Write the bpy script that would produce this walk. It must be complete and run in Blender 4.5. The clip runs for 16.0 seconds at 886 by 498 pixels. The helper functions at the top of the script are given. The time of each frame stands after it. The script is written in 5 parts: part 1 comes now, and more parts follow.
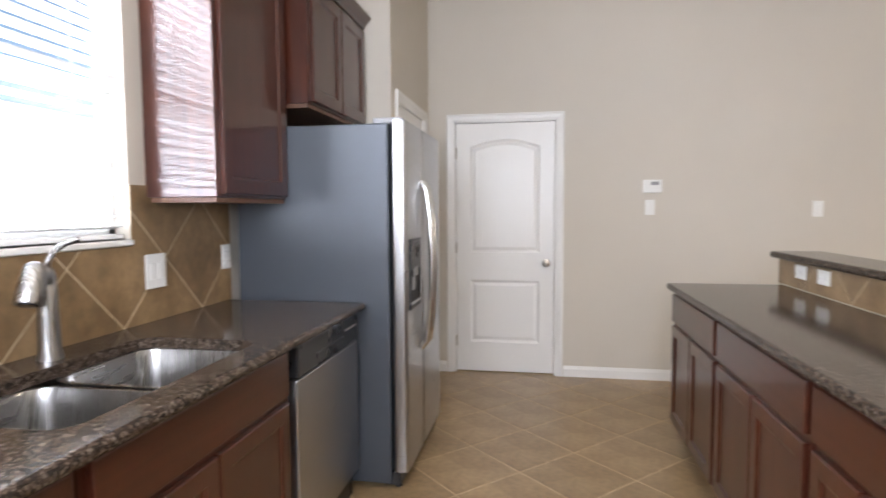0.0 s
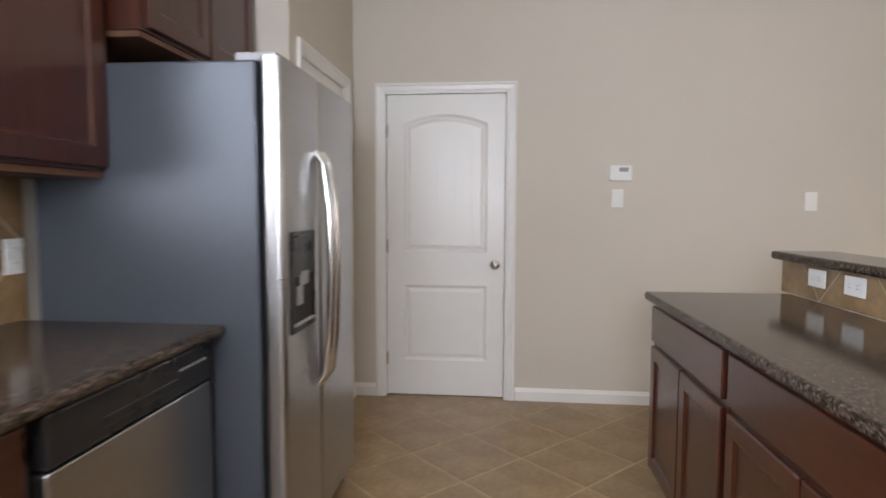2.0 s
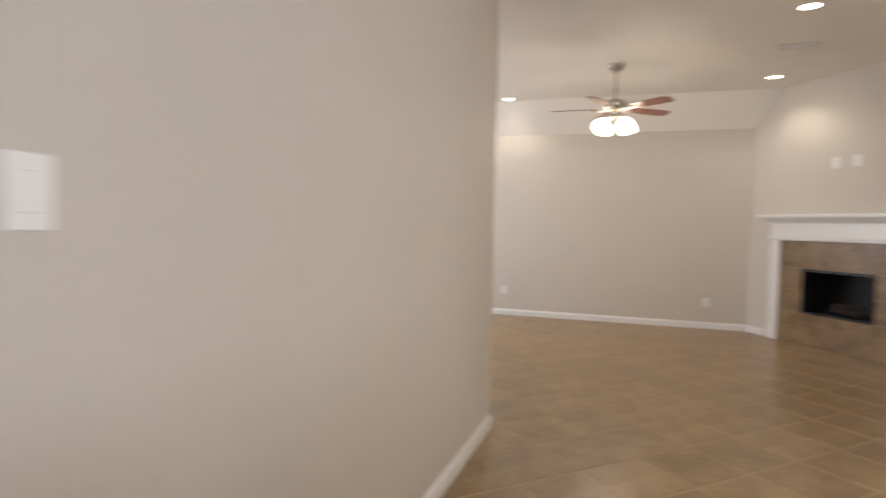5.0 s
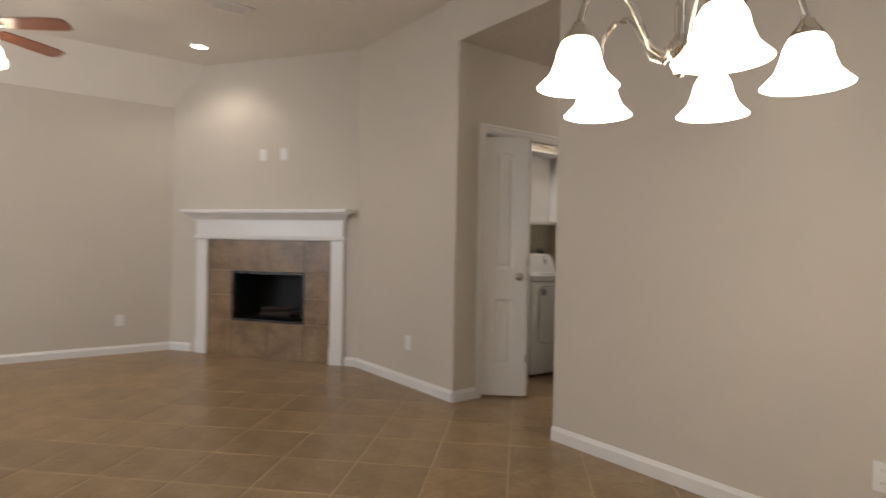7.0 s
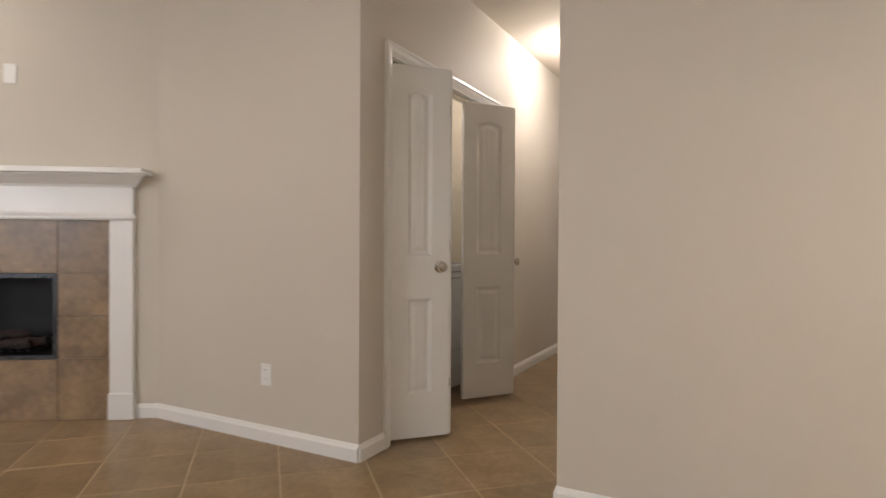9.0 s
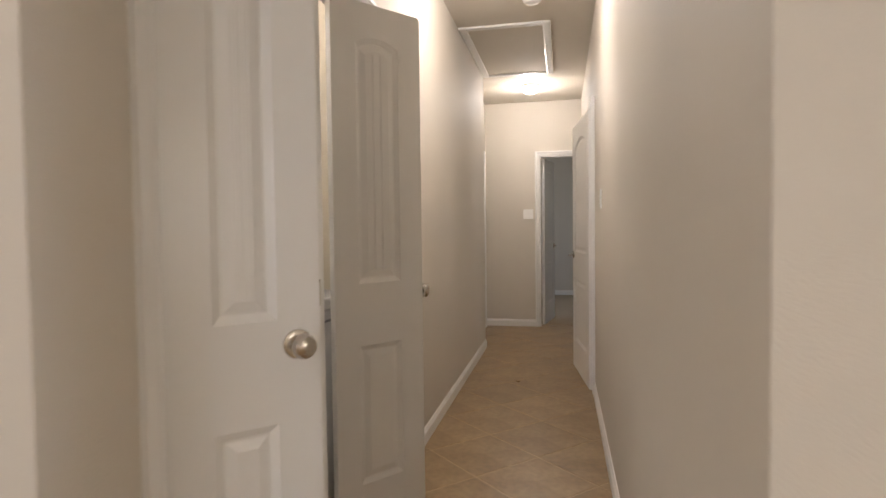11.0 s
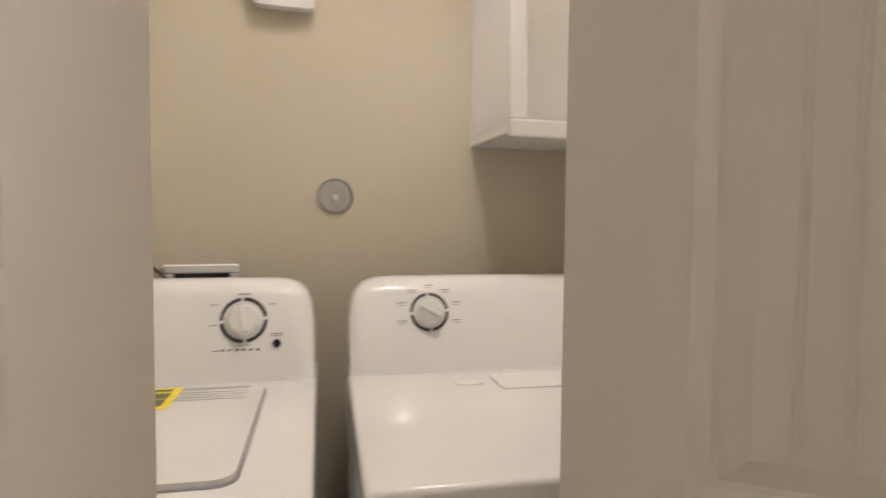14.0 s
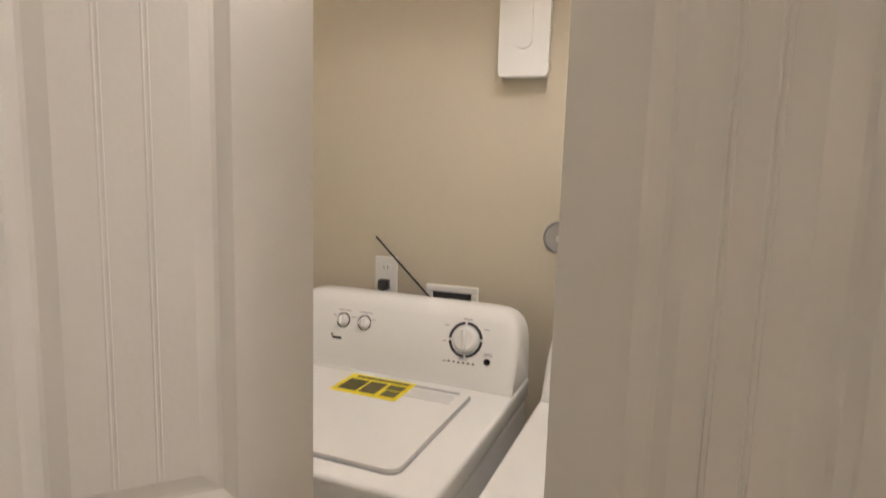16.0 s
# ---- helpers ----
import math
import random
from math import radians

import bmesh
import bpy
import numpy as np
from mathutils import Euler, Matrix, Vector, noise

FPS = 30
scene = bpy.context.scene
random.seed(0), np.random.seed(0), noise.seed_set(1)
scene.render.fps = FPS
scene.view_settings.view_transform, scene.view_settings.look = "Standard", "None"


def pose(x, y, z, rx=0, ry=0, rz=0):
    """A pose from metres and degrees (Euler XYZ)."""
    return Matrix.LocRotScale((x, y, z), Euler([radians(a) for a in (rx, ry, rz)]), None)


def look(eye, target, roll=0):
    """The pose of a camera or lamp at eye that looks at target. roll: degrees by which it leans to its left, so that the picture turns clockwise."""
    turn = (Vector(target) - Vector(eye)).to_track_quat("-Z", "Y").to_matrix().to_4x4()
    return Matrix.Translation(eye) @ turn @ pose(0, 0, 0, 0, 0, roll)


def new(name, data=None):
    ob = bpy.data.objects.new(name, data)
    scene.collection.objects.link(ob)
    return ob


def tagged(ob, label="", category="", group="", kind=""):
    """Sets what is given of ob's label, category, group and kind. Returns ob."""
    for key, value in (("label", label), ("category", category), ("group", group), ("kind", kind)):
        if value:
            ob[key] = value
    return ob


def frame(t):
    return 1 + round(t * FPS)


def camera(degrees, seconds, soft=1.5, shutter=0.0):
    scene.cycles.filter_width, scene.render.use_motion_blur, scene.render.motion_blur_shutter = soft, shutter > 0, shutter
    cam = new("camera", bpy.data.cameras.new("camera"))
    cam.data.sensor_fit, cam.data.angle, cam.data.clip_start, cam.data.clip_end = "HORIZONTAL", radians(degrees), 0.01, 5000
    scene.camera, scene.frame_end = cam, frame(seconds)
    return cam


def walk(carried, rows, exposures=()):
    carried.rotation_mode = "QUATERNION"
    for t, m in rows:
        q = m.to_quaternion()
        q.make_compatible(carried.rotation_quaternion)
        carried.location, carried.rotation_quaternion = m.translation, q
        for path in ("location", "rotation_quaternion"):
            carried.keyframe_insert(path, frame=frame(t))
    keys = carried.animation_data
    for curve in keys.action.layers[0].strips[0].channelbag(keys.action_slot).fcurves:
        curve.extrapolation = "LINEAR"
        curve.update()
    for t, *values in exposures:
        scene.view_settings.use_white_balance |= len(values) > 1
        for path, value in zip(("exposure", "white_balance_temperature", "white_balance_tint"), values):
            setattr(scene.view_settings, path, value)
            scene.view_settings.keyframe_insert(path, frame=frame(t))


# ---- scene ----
cam = camera(75.4, 16.0, shutter=0.5)
PATH = [
    (0, (-0.519, -4.645, 1.345), (-0.864, -2.68, 1.208), -0.3),
    (0.5, (-0.521, -4.617, 1.329), (-1.066, -2.698, 1.194), -0.2),
    (1, (-0.464, -4.486, 1.313), (-1.015, -2.568, 1.179), -0.1),
    (1.5, (-0.468, -4.193, 1.301), (-0.885, -2.242, 1.159), -0),
    (2, (-0.467, -3.81, 1.283), (-0.663, -1.824, 1.143), 0.2),
    (2.5, (-0.481, -3.374, 1.296), (-0.444, -1.379, 1.158), 0.3),
    (3, (-0.437, -2.977, 1.289), (-0.019, -1.025, 1.169), 0.7),
    (3.2, (-0.396, -2.812, 1.289), (0.21, -0.91, 1.172), 0.8),
    (3.75, (-0.12, -1.85, 1.29), (0.819, -0.084, 1.2), 1),
    (4.15, (0.1, -1.2, 1.29), (1.412, 0.309, 1.2), 1),
    (4.5, (0.38, -0.86, 1.295), (1.998, 0.316, 1.205), 1),
    (4.9, (0.76, -0.83, 1.3), (2.614, -0.081, 1.21), 1),
    (5.3, (1.155, -0.985, 1.31), (3.134, -0.703, 1.244), 1.6),
    (5.5, (1.338, -0.979, 1.325), (3.336, -0.905, 1.265), 1.5),
    (6, (1.788, -0.921, 1.336), (3.776, -1.135, 1.282), 1.2),
    (6.5, (2.082, -0.872, 1.228), (3.949, -1.589, 1.223), 1.9),
    (7, (2.395, -0.84, 1.173), (3.987, -2.05, 1.16), 1),
    (7.5, (2.788, -0.807, 1.149), (4.145, -2.276, 1.129), 0.5),
    (8, (3.238, -0.887, 1.062), (4.422, -2.499, 1.065), 0.4),
    (8.5, (3.683, -1.031, 1.064), (4.767, -2.712, 1.051), 0.4),
    (9, (4.082, -1.238, 1.066), (5.021, -3.003, 1.047), 0.3),
    (9.5, (4.393, -1.57, 1.085), (5.117, -3.434, 1.047), 0.1),
    (10, (4.642, -1.967, 1.125), (5.207, -3.884, 1.066), -0),
    (10.2, (4.741, -2.139, 1.143), (5.239, -4.075, 1.084), 0.1),
    (12.3, (5.141, -3.751, 1.217), (5.521, -5.713, 1.131), -1),
    (12.5, (5.174, -3.873, 1.205), (5.734, -5.791, 1.132), -1),
    (13, (5.237, -4.125, 1.229), (6.346, -5.788, 1.162), -0.2),
    (13.5, (5.314, -4.31, 1.212), (6.919, -5.503, 1.175), 0),
    (14, (5.333, -4.473, 1.229), (7.25, -5.035, 1.127), 0.5),
    (14.5, (5.367, -4.551, 1.165), (7.354, -4.646, 0.96), 0.1),
    (15, (5.313, -4.627, 1.222), (7.246, -4.305, 0.825), 1.7),
    (15.5, (5.204, -4.734, 1.373), (7.084, -4.188, 0.964), 2.1),
    (16, (5.155, -4.777, 1.443), (7.045, -4.177, 1.182), 1.7),
]
EXPOSURES = [(0, 0.1), (0.5, -0.05), (1.0, -0.24), (1.5, -0.28), (2.0, -0.2), (2.5, 0.02), (3.2, 0.06), (5.3, -0.05), (6.0, -0.05), (7.0, -0.27), (8.0, -0.23), (9.0, 0.1), (10.2, 0.17), (12.3, 0.62), (13.5, 0.58), (15, 0.58), (16, 0.54)]
walk(cam, [(t, look(eye, target, roll)) for t, eye, target, roll in PATH], EXPOSURES)

# ---- world and light ----
world = bpy.data.worlds.new("sky")
scene.world = world
world.use_nodes = True
wn = world.node_tree
bg = wn.nodes["Background"]
sky = wn.nodes.new("ShaderNodeTexSky")
sky.sky_type, sky.sun_disc = "NISHITA", False
sky.sun_elevation, sky.sun_rotation = radians(52), radians(143)
wn.links.new(sky.outputs[0], bg.inputs[0])
bg.inputs[1].default_value = 0.15
sun = new("sun", bpy.data.lights.new("sun", "SUN"))
sun.data.energy, sun.data.angle, sun.data.color = 4.0, radians(0.5), (1, 0.95, 0.88)
sun.matrix_world = look((12, -16, 26), (0, 0, 0))

WARM = (1.0, 0.868, 0.757)
COOL = (0.82, 0.87, 1.0)


def area_lamp(name, m, sx, sy, watts, color):
    ob = new(name, bpy.data.lights.new(name, "AREA"))
    ob.data.shape, ob.data.size, ob.data.size_y = "RECTANGLE", sx, sy
    ob.data.energy, ob.data.color = watts, color
    ob.matrix_world = m
    return ob


def bulb(name, x, y, z, watts, color=WARM, r=0.03):
    ob = new(name, bpy.data.lights.new(name, "POINT"))
    ob.data.energy, ob.data.color, ob.data.shadow_soft_size = watts, color, r
    ob.location = (x, y, z)
    return ob


def can_lamp(x, y, z, watts, color=WARM):
    ob = new("can_lamp", bpy.data.lights.new("can_lamp", "SPOT"))
    ob.data.energy, ob.data.color, ob.data.shadow_soft_size = watts, color, 0.06
    ob.data.spot_size, ob.data.spot_blend = radians(140), 0.6
    ob.location = (x, y, z)
    return ob


KITCHEN_WINDOW_W, LIVING_WINDOW_W = 95, 74
area_lamp("window_light", look((-2.108, -3.36, 1.795), (0, -3.36, 1.62)), 1.2, 1.08, KITCHEN_WINDOW_W, COOL)
area_lamp("window_light", look((-0.85, -5.96, 1.85), (-0.85, 0, 3.4)), 1.7, 1.2, 125, COOL)
area_lamp("window_light", look((7.3, 3.36, 1.55), (7.3, 0, 1.2)), 2.3, 1.3, LIVING_WINDOW_W, COOL)
area_lamp("window_light", look((2.72, -7.95, 1.5), (4.8, -7.95, 1.2)), 1.2, 1.2, 50, COOL)
# added fill for the end bedroom; no window is known on that side
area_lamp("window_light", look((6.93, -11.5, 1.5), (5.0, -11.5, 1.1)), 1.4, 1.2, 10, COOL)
# the can at (6.4, 0.9) is unseen, an added fourth
for px, py in ((5.955, -2.06), (8.165, -2.27), (8.60, 0.835), (6.4, 0.9)):
    can_lamp(px, py, 2.98, 18)
# two unseen cans added to brighten the kitchen
for px, py in ((-0.1, -4.2), (-0.1, -2.2)):
    can_lamp(px, py, 3.0, 38)
bulb("hall_bulb", 5.305, -9.0, 2.58, 20, (1.0, 0.905, 0.86), 0.08)
bulb("hall_bulb", 5.28, -5.8, 2.58, 31, (1.0, 0.905, 0.86), 0.08)
bulb("laundry_bulb", 6.22, -4.72, 2.48, 17, (1.0, 0.915, 0.895), 0.08)

# ---- materials ----


def node_mat(name, base, rough=0.5, metal=0.0, noise_scale=0.0, noise_mix=None, bump=0.0, bump_scale=200.0, coat=0.0, big=0.0, spec=0.5):
    """A procedural surface: a base colour, a second colour mixed in by noise at two scales, and a fine bump."""
    m = bpy.data.materials.new(name)
    m.use_nodes = True
    t = m.node_tree
    b = t.nodes["Principled BSDF"]
    b.inputs["Base Color"].default_value = (*base, 1)
    b.inputs["Roughness"].default_value = rough
    b.inputs["Metallic"].default_value = metal
    b.inputs["Coat Weight"].default_value = coat
    b.inputs["Specular IOR Level"].default_value = spec
    co = t.nodes.new("ShaderNodeTexCoord")
    if noise_mix:
        n = t.nodes.new("ShaderNodeTexNoise")
        n.inputs["Scale"].default_value, n.inputs["Detail"].default_value = noise_scale, 6
        t.links.new(co.outputs["Object"], n.inputs["Vector"])
        mx = t.nodes.new("ShaderNodeMix")
        mx.data_type = "RGBA"
        mx.inputs["A"].default_value, mx.inputs["B"].default_value = (*base, 1), (*noise_mix, 1)
        ramp = t.nodes.new("ShaderNodeMapRange")
        ramp.inputs["From Min"].default_value, ramp.inputs["From Max"].default_value = 0.35, 0.65
        t.links.new(n.outputs["Fac"], ramp.inputs["Value"])
        t.links.new(ramp.outputs[0], mx.inputs["Factor"])
        t.links.new(mx.outputs["Result"], b.inputs["Base Color"])
        rr = t.nodes.new("ShaderNodeMapRange")
        rr.inputs["To Min"].default_value, rr.inputs["To Max"].default_value = max(rough - 0.06, 0.02), rough + 0.06
        t.links.new(n.outputs["Fac"], rr.inputs["Value"])
        t.links.new(rr.outputs[0], b.inputs["Roughness"])
    if bump:
        n2 = t.nodes.new("ShaderNodeTexNoise")
        n2.inputs["Scale"].default_value, n2.inputs["Detail"].default_value = bump_scale, 3
        t.links.new(co.outputs["Object"], n2.inputs["Vector"])
        bp = t.nodes.new("ShaderNodeBump")
        bp.inputs["Strength"].default_value, bp.inputs["Distance"].default_value = bump, 0.002
        t.links.new(n2.outputs["Fac"], bp.inputs["Height"])
        t.links.new(bp.outputs[0], b.inputs["Normal"])
    return m


def tile_mat(name, lo, hi, rough, seed_amount=0.18):
    """Glazed clay tile: cloudy brown, each piece a little different."""
    m = node_mat(name, lo, rough, 0, 5.0, hi, 0.25, 60)
    t = m.node_tree
    b = t.nodes["Principled BSDF"]
    src = b.inputs["Base Color"].links[0].from_socket
    info = t.nodes.new("ShaderNodeObjectInfo")
    geo = t.nodes.new("ShaderNodeNewGeometry")
    add = t.nodes.new("ShaderNodeMath")
    add.operation = "ADD"
    t.links.new(info.outputs["Random"], add.inputs[0])
    t.links.new(geo.outputs["Random Per Island"], add.inputs[1])
    mr = t.nodes.new("ShaderNodeMapRange")
    mr.inputs["From Max"].default_value = 2.0
    mr.inputs["To Min"].default_value, mr.inputs["To Max"].default_value = 1 - seed_amount, 1 + seed_amount
    t.links.new(add.outputs[0], mr.inputs["Value"])
    fine = t.nodes.new("ShaderNodeTexNoise")
    fine.inputs["Scale"].default_value, fine.inputs["Detail"].default_value = 28, 8
    t.links.new(t.nodes["Texture Coordinate"].outputs["Object"], fine.inputs["Vector"])
    fr = t.nodes.new("ShaderNodeMapRange")
    fr.inputs["From Min"].default_value, fr.inputs["From Max"].default_value = 0.3, 0.7
    fr.inputs["To Min"].default_value, fr.inputs["To Max"].default_value = 0.82, 1.15
    t.links.new(fine.outputs["Fac"], fr.inputs["Value"])
    mul = t.nodes.new("ShaderNodeMath")
    mul.operation = "MULTIPLY"
    t.links.new(mr.outputs[0], mul.inputs[0])
    t.links.new(fr.outputs[0], mul.inputs[1])
    hsv = t.nodes.new("ShaderNodeHueSaturation")
    t.links.new(src, hsv.inputs["Color"])
    t.links.new(mul.outputs[0], hsv.inputs["Value"])
    t.links.new(hsv.outputs[0], b.inputs["Base Color"])
    return m


def wood_mat(name, lo, hi, axis=2):
    """Cherry-stained wood with grain drawn out along one axis."""
    m = node_mat(name, lo, 0.28, 0, 1, None, 0.12, 40, coat=0.4)
    t = m.node_tree
    b = t.nodes["Principled BSDF"]
    mp = t.nodes.new("ShaderNodeMapping")
    scale = [38.0, 38.0, 38.0]
    scale[axis] = 2.2
    mp.inputs["Scale"].default_value = scale
    t.links.new(t.nodes["Texture Coordinate"].outputs["Object"], mp.inputs["Vector"])
    n = t.nodes.new("ShaderNodeTexNoise")
    n.inputs["Scale"].default_value, n.inputs["Detail"].default_value = 1.0, 7
    t.links.new(mp.outputs[0], n.inputs["Vector"])
    n2 = t.nodes.new("ShaderNodeTexNoise")
    n2.inputs["Scale"].default_value = 3.0
    t.links.new(t.nodes["Texture Coordinate"].outputs["Object"], n2.inputs["Vector"])
    add = t.nodes.new("ShaderNodeMath")
    add.operation = "ADD"
    t.links.new(n.outputs["Fac"], add.inputs[0])
    t.links.new(n2.outputs["Fac"], add.inputs[1])
    mr = t.nodes.new("ShaderNodeMapRange")
    mr.inputs["From Min"].default_value, mr.inputs["From Max"].default_value = 0.75, 1.25
    t.links.new(add.outputs[0], mr.inputs["Value"])
    mx = t.nodes.new("ShaderNodeMix")
    mx.data_type = "RGBA"
    mx.inputs["A"].default_value, mx.inputs["B"].default_value = (*lo, 1), (*hi, 1)
    t.links.new(mr.outputs[0], mx.inputs["Factor"])
    t.links.new(mx.outputs["Result"], b.inputs["Base Color"])
    return m


def granite_mat(name):
    """Dark polished granite: brown and grey crystals the size of a fingernail in a black ground."""
    m = node_mat(name, (0.06, 0.045, 0.035), 0.12, 0, 1, None, spec=0.18)
    t = m.node_tree
    b = t.nodes["Principled BSDF"]
    co = t.nodes["Texture Coordinate"]
    n = t.nodes.new("ShaderNodeTexNoise")
    n.inputs["Scale"].default_value, n.inputs["Detail"].default_value = 70, 4
    warp = t.nodes.new("ShaderNodeVectorMath")
    warp.operation = "MULTIPLY_ADD"
    warp.inputs[1].default_value = (0.016, 0.016, 0.016)
    t.links.new(co.outputs["Object"], n.inputs["Vector"])
    t.links.new(n.outputs["Color"], warp.inputs[0])
    t.links.new(co.outputs["Object"], warp.inputs[2])
    v = t.nodes.new("ShaderNodeTexVoronoi")
    v.inputs["Scale"].default_value = 125
    e = t.nodes.new("ShaderNodeTexVoronoi")
    e.feature = "DISTANCE_TO_EDGE"
    e.inputs["Scale"].default_value = 125
    for node in (v, e):
        t.links.new(warp.outputs[0], node.inputs["Vector"])
    sep = t.nodes.new("ShaderNodeSeparateColor")
    t.links.new(v.outputs["Color"], sep.inputs[0])
    ramp = t.nodes.new("ShaderNodeValToRGB")
    el = ramp.color_ramp.elements
    el[0].position, el[0].color = 0.0, (0.026, 0.021, 0.017, 1)
    el[1].position, el[1].color = 1.0, (0.16, 0.13, 0.108, 1)
    for pos, col in ((0.30, (0.045, 0.032, 0.025, 1)), (0.55, (0.095, 0.068, 0.05, 1)), (0.80, (0.13, 0.10, 0.078, 1))):
        el.new(pos).color = col
    t.links.new(sep.outputs[0], ramp.inputs[0])
    edge = t.nodes.new("ShaderNodeValToRGB")
    edge.color_ramp.elements[0].position, edge.color_ramp.elements[0].color = 0.02, (0.42, 0.39, 0.37, 1)
    edge.color_ramp.elements[1].position = 0.24
    t.links.new(e.outputs["Distance"], edge.inputs[0])
    mx = t.nodes.new("ShaderNodeMix")
    mx.data_type, mx.blend_type = "RGBA", "MULTIPLY"
    mx.inputs["Factor"].default_value = 1.0
    t.links.new(ramp.outputs[0], mx.inputs["A"])
    t.links.new(edge.outputs[0], mx.inputs["B"])
    t.links.new(mx.outputs["Result"], b.inputs["Base Color"])
    return m


def brushed_mat(name, base, rough, axis=2):
    m = node_mat(name, base, rough, 1.0)
    t = m.node_tree
    b = t.nodes["Principled BSDF"]
    mp = t.nodes.new("ShaderNodeMapping")
    scale = [6.0, 6.0, 6.0]
    scale[axis] = 400.0
    mp.inputs["Scale"].default_value = scale
    t.links.new(t.nodes["Texture Coordinate"].outputs["Object"], mp.inputs["Vector"])
    n = t.nodes.new("ShaderNodeTexNoise")
    n.inputs["Scale"].default_value, n.inputs["Detail"].default_value = 1, 4
    t.links.new(mp.outputs[0], n.inputs["Vector"])
    mr = t.nodes.new("ShaderNodeMapRange")
    mr.inputs["To Min"].default_value, mr.inputs["To Max"].default_value = rough - 0.08, rough + 0.1
    t.links.new(n.outputs["Fac"], mr.inputs["Value"])
    t.links.new(mr.outputs[0], b.inputs["Roughness"])
    return m


def glow_mat(name, color, strength):
    m = bpy.data.materials.new(name)
    m.use_nodes = True
    b = m.node_tree.nodes["Principled BSDF"]
    b.inputs["Base Color"].default_value = (0.9, 0.88, 0.84, 1)
    b.inputs["Roughness"].default_value = 0.35
    b.inputs["Emission Color"].default_value = (*color, 1)
    b.inputs["Emission Strength"].default_value = strength
    return m


PAINT = node_mat("greige_paint", (0.61, 0.565, 0.495), 0.62, 0, 1.1, (0.595, 0.55, 0.48), 0.35, 190, spec=0.3)
CEIL = node_mat("ceiling_paint", (0.79, 0.755, 0.69), 0.8, 0, 1.4, (0.77, 0.735, 0.67), 0.5, 120, spec=0.2)
# ceiling_paint again in a darker, warmer tone, for hall, laundry and side rooms
HALLCEIL = node_mat("darker_ceiling_paint", (0.66, 0.61, 0.53), 0.8, 0, 1.4, (0.64, 0.59, 0.51), 0.5, 120, spec=0.2)
LAUNDRY = node_mat("laundry_tan_paint", (0.60, 0.545, 0.435), 0.62, 0, 1.1, (0.58, 0.525, 0.415), 0.35, 190, spec=0.3)
TRIM = node_mat("white_trim_paint", (0.80, 0.79, 0.77), 0.3, 0, 3, (0.78, 0.77, 0.745), 0.06, 90)
DOORW = node_mat("white_door_paint", (0.79, 0.78, 0.76), 0.33, 0, 2, (0.77, 0.76, 0.735), 0.12, 120)
PLASTIC = node_mat("white_plastic", (0.82, 0.82, 0.80), 0.35, 0, 8, (0.80, 0.80, 0.78))
ENAMEL = node_mat("white_enamel", (0.83, 0.83, 0.82), 0.16, 0, 2, (0.82, 0.82, 0.805), coat=0.3)
GREYPL = node_mat("grey_plastic", (0.30, 0.30, 0.31), 0.4, 0, 8, (0.27, 0.27, 0.28))
BLACK = node_mat("black_plastic", (0.012, 0.012, 0.013), 0.28, 0, 9, (0.02, 0.02, 0.022))
SOOT = node_mat("black_firebox", (0.006, 0.005, 0.005), 0.6, 0, 6, (0.012, 0.011, 0.010))
LOG = node_mat("grey_log", (0.025, 0.018, 0.016), 0.9, 0, 14, (0.045, 0.028, 0.025), 0.6, 50)
FLOORT = tile_mat("floor_tile_glaze", (0.232, 0.150, 0.073), (0.32, 0.222, 0.118), 0.30)
GROUT = node_mat("floor_grout", (0.52, 0.40, 0.27), 0.85, 0, 30, (0.45, 0.34, 0.22), 0.4, 200)
SPLASHT = tile_mat("backsplash_tile_glaze", (0.172, 0.105, 0.049), (0.29, 0.192, 0.098), 0.34)
SPLASHG = node_mat("backsplash_grout", (0.58, 0.48, 0.35), 0.85, 0, 30, (0.52, 0.42, 0.29), 0.3, 200)
CHERRY = wood_mat("cherry_wood", (0.038, 0.0088, 0.0046), (0.067, 0.0165, 0.0075))
CHERRYH = wood_mat("cherry_wood_across", (0.038, 0.0088, 0.0046), (0.067, 0.0165, 0.0075), 1)
CHERRYIN = node_mat("cabinet_underside", (0.10, 0.045, 0.025), 0.5, 0, 12, (0.13, 0.06, 0.03))
GRANITE = granite_mat("granite")
STEEL = brushed_mat("brushed_steel", (0.45, 0.45, 0.455), 0.30)
SINKST = brushed_mat("sink_steel", (0.40, 0.39, 0.38), 0.27, 0)
NICKEL = node_mat("satin_nickel", (0.58, 0.54, 0.48), 0.27, 1.0, 20, (0.55, 0.51, 0.45))
CHROME = node_mat("brushed_chrome", (0.70, 0.70, 0.70), 0.18, 1.0)
FRIDGEG = node_mat("grey_fridge_enamel", (0.074, 0.083, 0.099), 0.36, 0.3, 3, (0.071, 0.080, 0.096))
BLADE = wood_mat("fan_blade_wood", (0.13, 0.04, 0.02), (0.19, 0.065, 0.035), 0)
CARPET = node_mat("beige_carpet", (0.42, 0.34, 0.24), 0.95, 0, 120, (0.34, 0.27, 0.19), 0.9, 400)
YELLOW = node_mat("yellow_label", (0.85, 0.72, 0.01), 0.45, 0, 40, (0.80, 0.67, 0.01))
INK = node_mat("dark_ink", (0.05, 0.05, 0.06), 0.5)
INKG = node_mat("grey_ink", (0.33, 0.33, 0.35), 0.5)
BLIND = node_mat("blind_slat", (0.86, 0.86, 0.85), 0.4, 0, 5, (0.84, 0.84, 0.83))
SHADEG = glow_mat("frosted_glass_lit", (1.0, 0.86, 0.66), 9.0)
